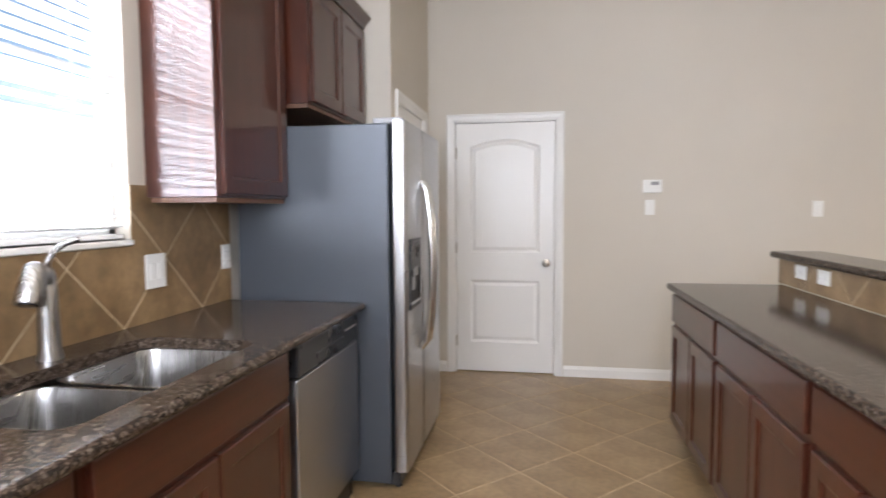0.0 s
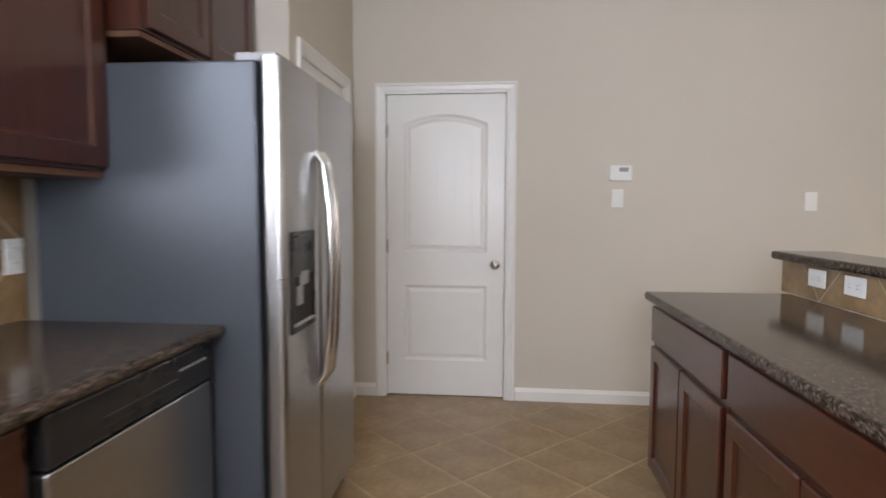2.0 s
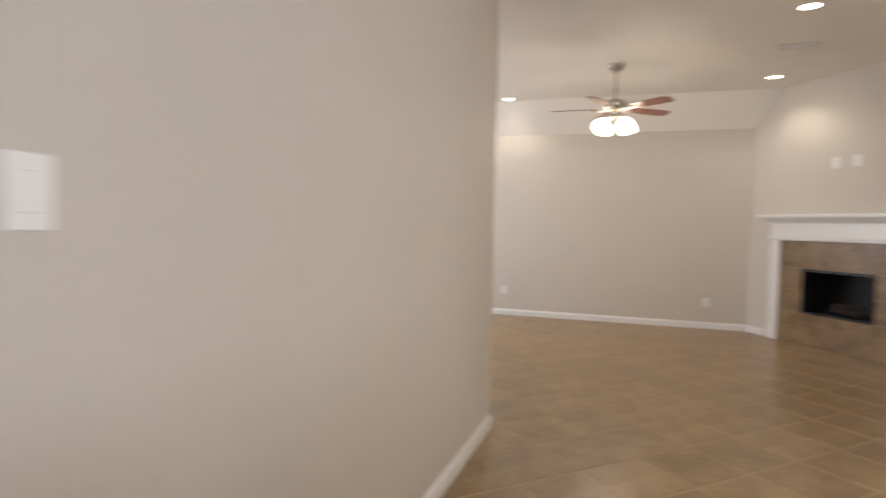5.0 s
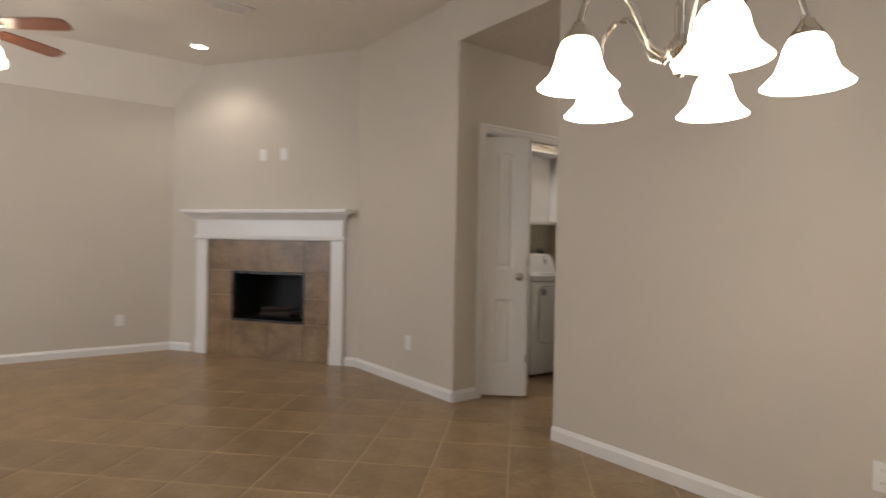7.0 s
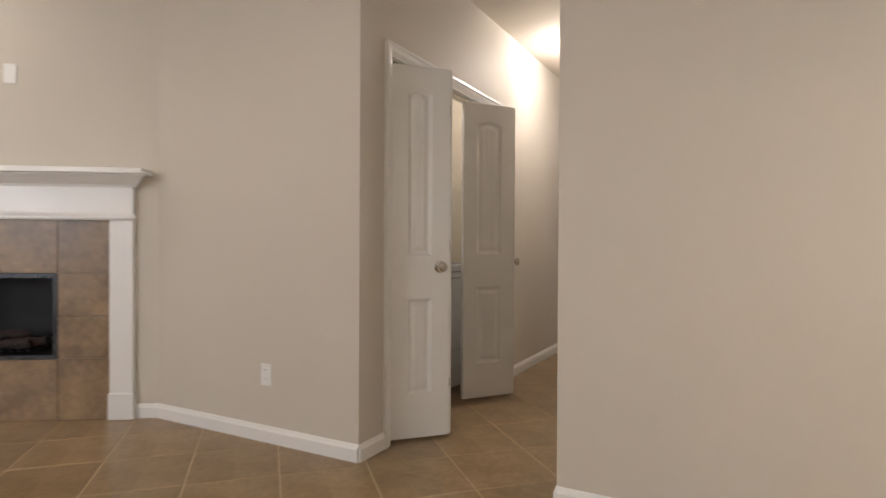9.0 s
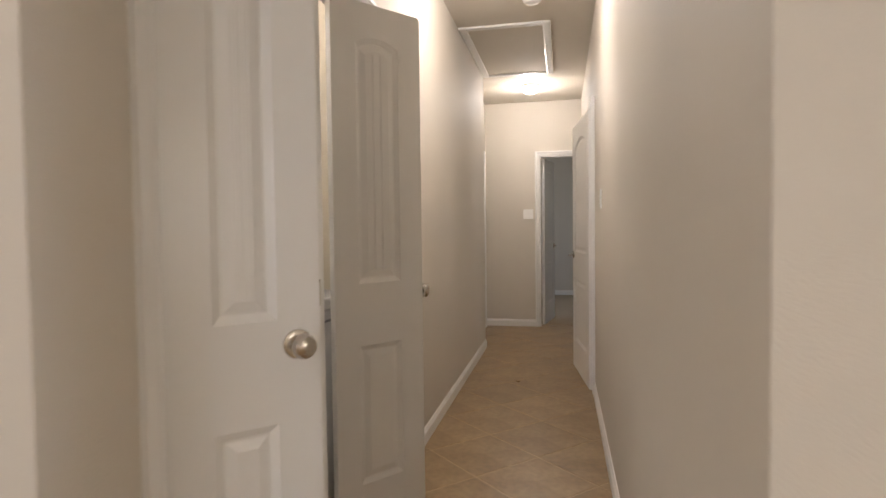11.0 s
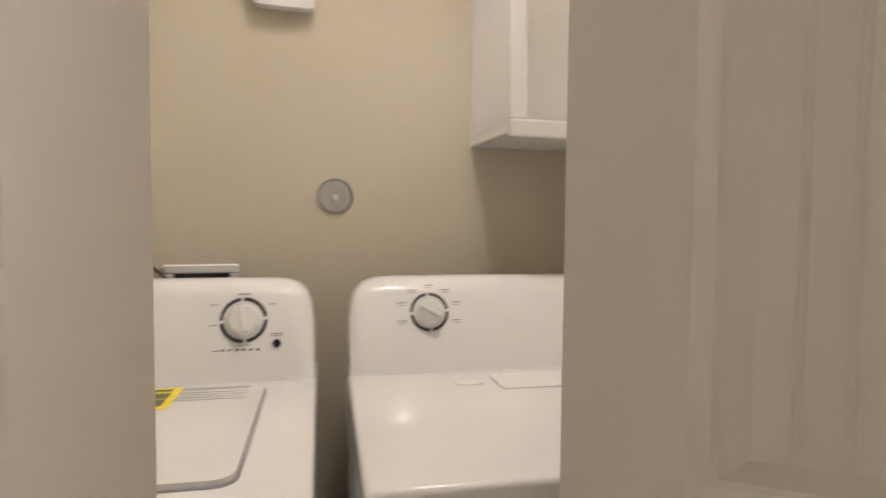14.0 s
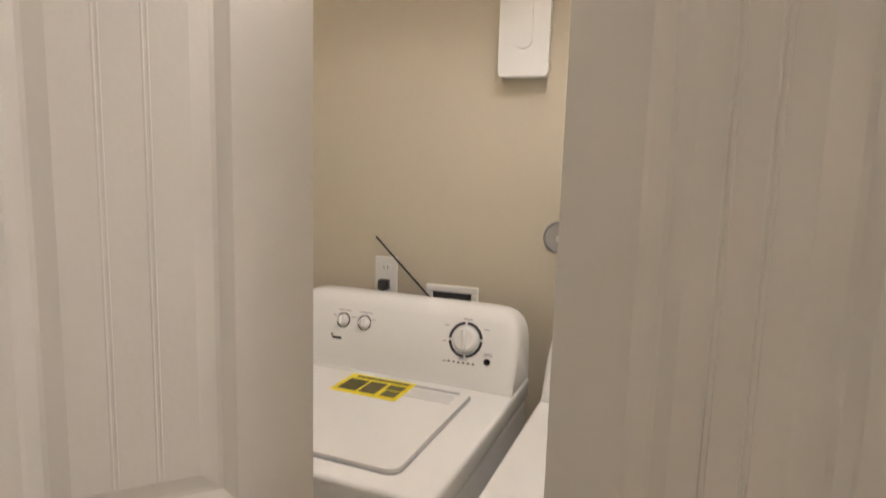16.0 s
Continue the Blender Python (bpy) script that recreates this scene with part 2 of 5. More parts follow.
CANG = glow_mat("can_light_lens", (1.0, 0.90, 0.76), 14.0)
DOMEG = glow_mat("dome_light_glass", (1.0, 0.92, 0.82), 5.0)
GLASS = bpy.data.materials.new("window_glass")
GLASS.use_nodes = True
gb = GLASS.node_tree.nodes["Principled BSDF"]
gb.inputs["Base Color"].default_value = (1, 1, 1, 1)
gb.inputs["Roughness"].default_value = 0.02
gb.inputs["Transmission Weight"].default_value = 1.0
GROUND = node_mat("pale_patio", (0.45, 0.44, 0.40), 0.9, 0, 3, (0.38, 0.37, 0.33), 0.5, 60)
FENCE = wood_mat("fence_wood", (0.45, 0.40, 0.34), (0.58, 0.52, 0.45))

# ---- mesh helpers ----


def link_mesh(name, bm, mat, parent=None, smooth=False):
    me = bpy.data.meshes.new(name)
    bmesh.ops.recalc_face_normals(bm, faces=bm.faces)
    bm.to_mesh(me)
    bm.free()
    me.materials.append(mat)
    if smooth:
        for p in me.polygons:
            p.use_smooth = True
        me.set_sharp_from_angle(angle=radians(35))
    ob = new(name, me)
    if parent:
        ob.parent = parent
    return ob


def part(name, bm, mat, parent, label="", smooth=False):
    ob = link_mesh(name, bm, mat, parent, smooth)
    return tagged(ob, label) if label else ob


def thing(name, label, category, m=None, group="", kind=""):
    ob = new(name)
    ob.empty_display_size = 0.1
    if m is not None:
        ob.matrix_world = m
    return tagged(ob, label, category, group, kind)


def solid(name, bm, mat, label, category, kind="", smooth=False, group=""):
    return tagged(link_mesh(name, bm, mat, None, smooth), label, category, group, kind)


def add_box(bm, x0, y0, z0, x1, y1, z1, bevel=0.0, seg=1):
    m = Matrix.LocRotScale(((x0 + x1) / 2, (y0 + y1) / 2, (z0 + z1) / 2), None, (abs(x1 - x0), abs(y1 - y0), abs(z1 - z0)))
    vs = bmesh.ops.create_cube(bm, size=1, matrix=m)["verts"]
    if bevel:
        es = {e for v in vs for e in v.link_edges}
        bmesh.ops.bevel(bm, geom=list(es), offset=bevel, segments=seg, affect="EDGES", profile=0.5)
    return bm


def box(x0, y0, z0, x1, y1, z1, bevel=0.0, seg=1):
    return add_box(bmesh.new(), x0, y0, z0, x1, y1, z1, bevel, seg)


def add_cyl(bm, m, r, h, n=24, r2=None, bevel=0.0):
    vs = bmesh.ops.create_cone(bm, cap_ends=True, segments=n, radius1=r, radius2=r if r2 is None else r2, depth=h, matrix=m)["verts"]
    if bevel:
        es = {e for v in vs for e in v.link_edges if len(e.link_faces) == 2 and any(len(f.verts) > 4 for f in e.link_faces)}
        bmesh.ops.bevel(bm, geom=list(es), offset=bevel, segments=2, affect="EDGES", profile=0.5)
    return bm


def cyl(m, r, h, n=24, r2=None, bevel=0.0):
    return add_cyl(bmesh.new(), m, r, h, n, r2, bevel)


def lathe(profile, n=32, m=None, bm=None):
    """A turned shape from (radius, height) pairs about z."""
    bm = bm or bmesh.new()
    m = m or Matrix()
    rings = []
    for r, z in profile:
        rings.append([bm.verts.new(m @ Vector((r * math.cos(2 * math.pi * k / n), r * math.sin(2 * math.pi * k / n), z))) for k in range(n)])
    for a, b in zip(rings, rings[1:]):
        for k in range(n):
            bm.faces.new((a[k], a[(k + 1) % n], b[(k + 1) % n], b[k]))
    for ring, r in ((rings[0], profile[0][0]), (rings[-1], profile[-1][0])):
        if r > 1e-4:
            bm.faces.new(ring)
    bmesh.ops.remove_doubles(bm, verts=bm.verts, dist=1e-5)
    return bm


def tube(points, r, n=10, bm=None):
    """A round bar along a line of points."""
    bm = bm or bmesh.new()
    pts = [Vector(p) for p in points]
    rings, side = [], None
    for k, p in enumerate(pts):
        d = (pts[min(k + 1, len(pts) - 1)] - pts[max(k - 1, 0)]).normalized()
        ref = side if side is not None else (Vector((0, 0, 1)) if abs(d.z) < 0.9 else Vector((1, 0, 0)))
        u = (ref - d * ref.dot(d)).normalized()
        side = u
        w = d.cross(u)
        rings.append([bm.verts.new(p + r * (math.cos(2 * math.pi * j / n) * u + math.sin(2 * math.pi * j / n) * w)) for j in range(n)])
    for a, b in zip(rings, rings[1:]):
        for j in range(n):
            bm.faces.new((a[j], a[(j + 1) % n], b[(j + 1) % n], b[j]))
    bm.faces.new(rings[0])
    bm.faces.new(rings[-1])
    return bm


def prism(outline, z0, z1, bm=None, m=None):
    """An upright slab over a plan outline."""
    bm = bm or bmesh.new()
    m = m or Matrix()
    lo = [bm.verts.new(m @ Vector((x, y, z0))) for x, y in outline]
    hi = [bm.verts.new(m @ Vector((x, y, z1))) for x, y in outline]
    n = len(outline)
    for k in range(n):
        bm.faces.new((lo[k], lo[(k + 1) % n], hi[(k + 1) % n], hi[k]))
    bm.faces.new(lo)
    bm.faces.new(hi)
    return bm


def rounded(x0, y0, x1, y1, r, n=6):
    """A rectangle with round corners as a plan outline."""
    out = []
    for cx, cy, a in ((x1 - r, y1 - r, 0), (x0 + r, y1 - r, 90), (x0 + r, y0 + r, 180), (x1 - r, y0 + r, 270)):
        for k in range(n + 1):
            t = radians(a + 90 * k / n)
            out.append((cx + r * math.cos(t), cy + r * math.sin(t)))
    return out


def profile_run(profile, p, q, normal, bm=None):
    """A moulding: (out, height) pairs swept from p to q, out along the normal."""
    bm = bm or bmesh.new()
    nx, ny = normal
    a = [bm.verts.new((p[0] + o * nx, p[1] + o * ny, h)) for o, h in profile]
    b = [bm.verts.new((q[0] + o * nx, q[1] + o * ny, h)) for o, h in profile]
    n = len(profile)
    for k in range(n):
        bm.faces.new((a[k], a[(k + 1) % n], b[(k + 1) % n], b[k]))
    bm.faces.new(a)
    bm.faces.new(b)
    return bm


# ---- the large structure ----
FLOOR_T = 0.0
KO = -1.23                                 # kitchen's own x origin in the house
KX, CEIL_Z, HALL_Z = -0.81, 3.02, 2.70
YS = -3.50                                 # wall that holds the hall opening
HX0, HX1 = 4.758, 5.744                     # hall walls
EX = 9.08                                   # living room's end wall
C1, C2 = (9.08, -2.25), (7.24, -3.50)       # ends of the slanting fireplace wall
LN = 3.4                                   # living room's window wall
WX = 4.42                                  # outer corner of the long wall
LB = 6.71                                  # laundry back wall
T = 0.12


def wall(name, pieces, mat=None, label="greige painted drywall wall with fine texture"):
    bm = bmesh.new()
    for p in pieces:
        add_box(bm, *p)
    return solid(name, bm, mat or PAINT, label, "wall", "structure")


KITCHEN = []                               # built about the kitchen's origin, set in place below
KITCHEN.append(wall("wall_north", [(-0.34, 0, 0, -0.012, T, CEIL_Z), (-0.012, 0, 2.05, 0.812, T, CEIL_Z), (0.812, 0, 0, WX - KO, T, CEIL_Z)]))
KITCHEN.append(wall("wall_pantry", [(-0.34, -1.17, 0, -0.22, -1.02, CEIL_Z), (-0.34, -1.02, 2.05, -0.22, -0.17, CEIL_Z), (-0.34, -0.17, 0, -0.22, 0, CEIL_Z),
                     (KX, -1.17, 0, -0.34, -1.05, CEIL_Z)]))
KITCHEN.append(wall("wall_west", [(KX - T, -6.1, 0, KX, -3.98, CEIL_Z), (KX - T, -2.74, 0, KX, -1.05, CEIL_Z), (KX - T, -3.98, 0, KX, -2.74, 1.24),
                   (KX - T, -3.98, 2.35, KX, -2.74, CEIL_Z)]))
wall("wall_south", [(KX + KO, -6.1, 0, -1.75, -5.98, CEIL_Z), (0.05, -6.1, 0, 1.57, -5.98, CEIL_Z), (-1.75, -6.1, 0, 0.05, -5.98, 1.2), (-1.75, -6.1, 2.5, 0.05, -5.98, CEIL_Z)])
wall("wall_kitchen_east", [(1.45, -5.98, 0, 1.57, YS - T, CEIL_Z)])
wall("wall_dining", [(1.45, YS - T, 0, HX0, YS, CEIL_Z), (HX0, YS - T, HALL_Z, HX1, YS, CEIL_Z), (HX1, YS - T, 0, C2[0], YS, CEIL_Z)])
wall("wall_living_west", [(WX - T, T, 0, WX, LN, CEIL_Z)])
wall("wall_living_north", [(WX - T, LN, 0, 6.1, LN + T, CEIL_Z), (8.5, LN, 0, EX + T, LN + T, CEIL_Z), (6.1, LN, 0, 8.5, LN + T, 0.85), (6.1, LN, 2.2, 8.5, LN + T, CEIL_Z)])
wall("wall_east", [(EX, C1[1], 0, EX + T, LN, CEIL_Z)])
dirx, diry = (C1[0] - C2[0]), (C1[1] - C2[1])
DL = math.hypot(dirx, diry)
dirx, diry = dirx / DL, diry / DL
NX, NY = -diry, dirx                       # out of the slanting wall, into the room
FP = Matrix(((dirx, NX, 0, C2[0]), (diry, NY, 0, C2[1]), (0, 0, 1, 0), (0, 0, 0, 1)))  # x along the wall, y into the room
FC = 1.0                                  # middle of the fireplace along the wall
bm = bmesh.new()
for p in ((0, -T, 0, FC - 0.43, 0, CEIL_Z), (FC + 0.43, -T, 0, DL + 0.1, 0, CEIL_Z), (FC - 0.43, -T, 0, FC + 0.43, 0, 0.365), (FC - 0.43, -T, 0.878, FC + 0.43, 0, CEIL_Z)):
    add_box(bm, *p)
ob = solid("wall_fireplace", bm, PAINT, "greige painted slanting wall above the fireplace", "wall", "structure")
ob.matrix_world = FP

# hall, laundry and the rooms beyond
LY0, LY1 = -5.28, -3.78                    # laundry opening
HEND, HJOG = -9.80, -8.50
WD0, WD1 = -7.90, -7.06                    # side doorway of the hall
wall("wall_hall_east", [(HX1, LY1, 0, HX1 + T, YS - T, HALL_Z), (HX1, LY0, 2.06, HX1 + T, LY1, HALL_Z), (HX1, HJOG, 0, HX1 + T, LY0, HALL_Z),
                        (HX1 + T, HJOG, 0, 5.98 + T, HJOG + T, HALL_Z), (5.90, HEND, 0, 5.98 + T, -9.62, HALL_Z), (5.90, -8.74, 0, 5.98 + T, HJOG, HALL_Z),
                        (5.90, -9.62, 2.05, 5.98 + T, -8.74, HALL_Z)])
wall("wall_hall_west", [(HX0 - T, WD1, 0, HX0, YS - T, HALL_Z), (HX0 - T, WD0, 2.05, HX0, WD1, HALL_Z), (HX0 - T, HEND, 0, HX0, WD0, HALL_Z)])
wall("wall_hall_end", [(4.2, HEND - T, 0, 4.56, HEND, HALL_Z), (4.56, HEND - T, 2.05, 5.235, HEND, HALL_Z), (5.235, HEND - T, 0, 6.2, HEND, HALL_Z)])
wall("wall_laundry", [(LB, -5.70, 0, LB + T, YS - T, 2.6), (HX1 + T, -5.70, 0, LB, -5.58, 2.6), (HX1 + T, YS - T - 0.02, 0, LB, YS - T, 2.6)], LAUNDRY, "tan painted laundry wall")
# the opening at x 6.9 is added to hold the fill lamp
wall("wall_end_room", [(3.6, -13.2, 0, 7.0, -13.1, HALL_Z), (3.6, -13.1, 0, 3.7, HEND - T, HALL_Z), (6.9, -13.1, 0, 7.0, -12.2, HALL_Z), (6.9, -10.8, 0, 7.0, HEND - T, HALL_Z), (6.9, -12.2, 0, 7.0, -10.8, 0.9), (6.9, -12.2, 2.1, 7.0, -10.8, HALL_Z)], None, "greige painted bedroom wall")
wall("wall_side_room", [(2.6, -9.3, 0, 2.7, -8.6, HALL_Z), (2.6, -7.3, 0, 2.7, -6.4, HALL_Z), (2.6, -8.6, 0, 2.7, -7.3, 0.9), (2.6, -8.6, 2.1, 2.7, -7.3, HALL_Z), (2.7, -9.3, 0, HX0 - T, -9.2, HALL_Z),
                        (2.7, -6.5, 0, HX0 - T, -6.4, HALL_Z)], None, "greige painted side room wall")
wall("wall_bath", [(7.0, -9.9, 0, 7.1, -8.4, HALL_Z), (6.1, -8.5, 0, 7.0, -8.4, HALL_Z), (6.1, -9.97, 0, 7.0, -9.87, HALL_Z)], None, "greige painted wall behind a side door")
KITCHEN.append(wall("wall_pantry_inside", [(KX, -1.05, 0, KX + 0.02, 0.05, CEIL_Z), (KX, 0.05, 0, -0.34, 0.12, CEIL_Z)], None, "plain pantry wall"))
KITCHEN.append(wall("wall_closet_inside", [(-0.3, 1.0, 0, 1.2, 1.1, CEIL_Z), (-0.34, T, 0, -0.24, 1.1, CEIL_Z), (1.1, T, 0, 1.2, 1.0, CEIL_Z)], None, "plain wall behind the closed door"))

bm = bmesh.new()
for p in ((KX + KO - T, -6.1, CEIL_Z, 1.57, 1.1, CEIL_Z + 0.1), (1.57, YS - T, CEIL_Z, EX + T, T, CEIL_Z + 0.1), (WX - T, T, CEIL_Z, EX + T, LN + T, CEIL_Z + 0.1)):
    add_box(bm, *p)
prism([(0, 0), (0.34, 0), (0.34, -0.42)], 0, LN - C1[1] + 0.9, bm, Matrix(((1, 0, 0, EX - 0.34), (0, 0, 1, C1[1] - 0.9), (0, 1, 0, CEIL_Z), (0, 0, 0, 1))))
solid("ceiling", bm, CEIL, "off-white textured ceiling with a sloped edge at the end wall", "ceiling", "structure")
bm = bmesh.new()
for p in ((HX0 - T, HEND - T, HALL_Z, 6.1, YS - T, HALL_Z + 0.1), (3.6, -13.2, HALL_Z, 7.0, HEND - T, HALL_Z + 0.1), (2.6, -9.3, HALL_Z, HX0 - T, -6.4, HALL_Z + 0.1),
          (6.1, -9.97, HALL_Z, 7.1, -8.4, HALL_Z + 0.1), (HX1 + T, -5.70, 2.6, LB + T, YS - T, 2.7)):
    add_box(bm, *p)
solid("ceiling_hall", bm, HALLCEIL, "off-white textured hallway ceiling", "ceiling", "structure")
solid("ground", box(-40, -45, -0.5, 45, 40, -0.3), GROUND, "pale concrete ground around the house", "ground", "structure")
solid("floor_end_room", box(3.6, -13.1, -0.1, 7.0, HEND - T, 0.008), CARPET, "beige bedroom carpet", "carpet", "structure")
solid("floor_side_room", box(2.6, -9.3, -0.1, HX0 - T, -6.4, 0.006), CARPET, "beige carpet of a side room", "carpet", "structure")

# baseboards
BASEP = [(0, 0), (0.014, 0), (0.014, 0.062), (0.010, 0.069), (0.006, 0.078), (0.004, 0.084), (0, 0.086)]


def baseboard(runs):
    for p, q, n in runs:
        tagged(link_mesh("baseboard", profile_run(BASEP, p, q, n), TRIM), "white painted baseboard along the wall", "baseboard", kind="structure")


baseboard([((KO - 0.22, 0), (KO - 0.075, 0), (0, -1)), ((KO + 0.875, 0), (WX, 0), (0, -1)), ((WX, -0.0), (WX, LN), (1, 0)), ((EX, C1[1]), (EX, LN), (-1, 0)),
           ((1.57, YS), (HX0, YS), (0, 1)), ((HX1, YS), (C2[0], YS), (0, 1)), ((HX0, YS), (HX0, WD1 + 0.07), (1, 0)), ((HX0, WD0 - 0.07), (HX0, HEND), (1, 0)),
           ((HX1, YS), (HX1, LY1 + 0.06), (-1, 0)), ((HX1, LY0 - 0.07), (HX1, HJOG), (-1, 0)), ((5.303, HEND), (5.90, HEND), (0, 1)), ((4.2, -13.1), (6.9, -13.1), (0, 1)),
           ((KO - 0.22, -1.17), (KO - 0.22, -1.09), (1, 0)), ((KO - 0.22, -0.1), (KO - 0.22, 0), (1, 0)), ((WX, LN), (EX, LN), (0, -1)),
           (C2, (C2[0] + dirx * 0.20, C2[1] + diry * 0.20), (NX, NY)), ((C1[0] - dirx * 0.27, C1[1] - diry * 0.27), C1, (NX, NY))])


# doors and casings
CASEP = [(0.0, 0.0), (0.0, 0.018), (0.016, 0.020), (0.022, 0.015), (0.044, 0.012), (0.052, 0.008), (0.06, 0.006), (0.06, 0.0)]


def casing(w, h, m, name="casing", parent=None):
    """A moulded door casing round an opening w wide and h high; x along the wall, y out of it."""
    g = parent or thing("door_casing", "white moulded door casing", "door casing", kind="structure")
    for side in (0, 1):
        bm = bmesh.new()
        e = 0.008
        pts0, pts1 = [], []
        for o, d in CASEP[::-1]:
            x = -e - (0.06 - o) if side == 0 else w + e + (0.06 - o)
            top = h + e + (0.06 - o)
            pts0.append(bm.verts.new(m @ Vector((x, d, 0))))
            pts1.append(bm.verts.new(m @ Vector((x, d, top))))
        n = len(pts0)
        for k in range(n):
            bm.faces.new((pts0[k], pts0[(k + 1) % n], pts1[(k + 1) % n], pts1[k]))
        bm.faces.new(pts0)
        part("side_casing", bm, TRIM, g)
    bm = bmesh.new()
    a, b = [], []
    for o, d in CASEP[::-1]:
        out = 0.008 + 0.06 - o
        a.append(bm.verts.new(m @ Vector((-out, d, h + out))))
        b.append(bm.verts.new(m @ Vector((w + out, d, h + out))))
    n = len(a)
    for k in range(n):
        bm.faces.new((a[k], a[(k + 1) % n], b[(k + 1) % n], b[k]))
    part("head_casing", bm, TRIM, g)
    for x0, x1, z0, z1 in ((-0.012, 0.0, 0, h), (w, w + 0.012, 0, h), (-0.012, w + 0.012, h, h + 0.01)):
        bm = box(x0, -T, z0, x1, 0.001, z1)
        bmesh.ops.transform(bm, matrix=m, verts=bm.verts)
        part("jamb", bm, TRIM, g)
    return g


def arch_outline(x0, x1, z0, z1, rise, n=12):
    out = [(x0, z0), (x1, z0)]
    if rise <= 0:
        return out + [(x1, z1), (x0, z1)]
    for k in range(n + 1):
        t = k / n
        out.append((x1 + (x0 - x1) * t, z1 - rise + rise * (1 - (2 * t - 1) ** 2)))
    return out


def door_slab(w, h, thick, m, planks=False, panels=None, stile=0.115):
    """A moulded two-panel door: stiles, rails, sunk border, raised field and, where it has them, plank grooves. x along, y out."""
    bm = bmesh.new()
    half = thick / 2
    panels = panels or ((0.24, 0.755, 0), (0.98, h - 0.13, 0.06))
    xs0, xs1 = stile, w - stile
    for x0, x1, z0, z1 in ((0, xs0, 0, h), (xs1, w, 0, h), (xs0, xs1, 0, panels[0][0]), (xs0, xs1, panels[0][1], panels[1][0])):
        add_box(bm, x0, -half, z0, x1, half, z1)
    arch = panels[1]
    # top rail with its arched lower edge
    crown = arch_outline(xs0, xs1, arch[0], arch[1], arch[2])[2:]
    top = [(xs1, h), (xs0, h)]
    ring = [(x, z) for x, z in reversed(crown)] + top if arch[2] > 0 else [(xs0, arch[1]), (xs1, arch[1]), (xs1, h), (xs0, h)]
    for a, b in zip(ring[:-2], ring[1:-2]):
        quad = [(a[0], a[1]), (b[0], b[1]), (b[0], h), (a[0], h)]
        lo = [bm.verts.new((x, -half, z)) for x, z in quad]
        hi = [bm.verts.new((x, half, z)) for x, z in quad]
        for k in range(4):
            bm.faces.new((lo[k], lo[(k + 1) % 4], hi[(k + 1) % 4], hi[k]))
        bm.faces.new(lo)
        bm.faces.new(hi)
    if arch[2] <= 0:
        add_box(bm, xs0, -half, arch[1], xs1, half, h)
    # panels on both faces
    for z0, z1, rise in panels:
        for sgn in (1, -1):
            levels = ((0.0, half), (0.004, half - 0.003), (0.018, half - 0.011), (0.024, half - 0.011), (0.046, half - 0.004))
            loops = []
            for inset, d in levels:
                o = arch_outline(xs0 + inset, xs1 - inset, z0 + inset, z1 - inset, rise * (1 - inset * 3))
                loops.append([bm.verts.new((x, sgn * d, z)) for x, z in o])
            for la, lb in zip(loops, loops[1:]):
                n = len(la)
                for k in range(n):
                    bm.faces.new((la[k], la[(k + 1) % n], lb[(k + 1) % n], lb[k]))
            bm.faces.new(loops[-1])
    bmesh.ops.transform(bm, matrix=m, verts=bm.verts)
    return bm


def plank_grooves(w, m, parent, thick, z0=1.02, z1=1.80, stile=0.115, n=3):
    """Thin raised beads that mark the planks of a tall panel."""
    for sgn in (1, -1):
        bm = bmesh.new()
        for k in range(n):
            x = stile + 0.045 + (w - 2 * stile - 0.09) * (k + 0.5) / n
            y = sgn * (thick / 2 - 0.003)
            add_box(bm, x - 0.0022, y - 0.001, z0, x + 0.0022, y + 0.0016, z1, 0.0008)
        bmesh.ops.transform(bm, matrix=m, verts=bm.verts)
        part("plank_bead", bm, DOORW, parent)


def knob(m, parent, mat=None):
    """A round door knob on its rose; z of m points out of the door."""
    g = part("door_knob", lathe([(0.0, 0.062), (0.014, 0.061), (0.024, 0.055), (0.028, 0.045), (0.027, 0.036), (0.020, 0.028), (0.011, 0.024), (0.010, 0.008), (0.010, 0.004)], 24, m), mat or NICKEL, parent, "satin nickel door knob", True)
    part("rose", lathe([(0.0, 0.008), (0.026, 0.007), (0.033, 0.004), (0.033, 0.0)], 24, m), mat or NICKEL, g, "", True)
    return g


def hinge(m, parent):
    bm = cyl(m, 0.006, 0.09, 10)
    part("hinge", bm, NICKEL, parent, "satin nickel hinge", True)


def door(name, w, h, m, label, knob_x=None, knob_z=0.93, planks=0, lever=False, hinge_x=None, thick=0.035, panels=None, stile=0.115):
    d = thing(name, label, "door", kind="")
    part("door_panel", door_slab(w, h, thick, m, panels=panels, stile=stile), DOORW, d)
    if planks:
        plank_grooves(w, m, d, thick, n=planks, stile=stile)
    if knob_x is not None:
        for sgn in (1, -1):
            km = m @ Matrix.Translation((knob_x, sgn * thick / 2, knob_z)) @ pose(0, 0, 0, -90 * sgn)
            if lever:
                g = part("lever_rose", lathe([(0.0, 0.012), (0.028, 0.010), (0.032, 0.0)], 20, km), NICKEL, d, "", True)
                dirn = -1 if knob_x > w / 2 else 1
                bm = tube([km @ Vector((0, 0, 0.01)), km @ Vector((0, 0, 0.045)), km @ Vector((dirn * 0.03, 0, 0.052)), km @ Vector((dirn * 0.115, 0, 0.05))], 0.008)
                part("lever", bm, NICKEL, g, "satin nickel lever handle", True)
            else:
                knob(km, d)
    if hinge_x is not None:
        for z in (0.25, 1.02, 1.79):
            hinge(m @ Matrix.Translation((hinge_x, thick / 2 + 0.002, z)), d)
    return d


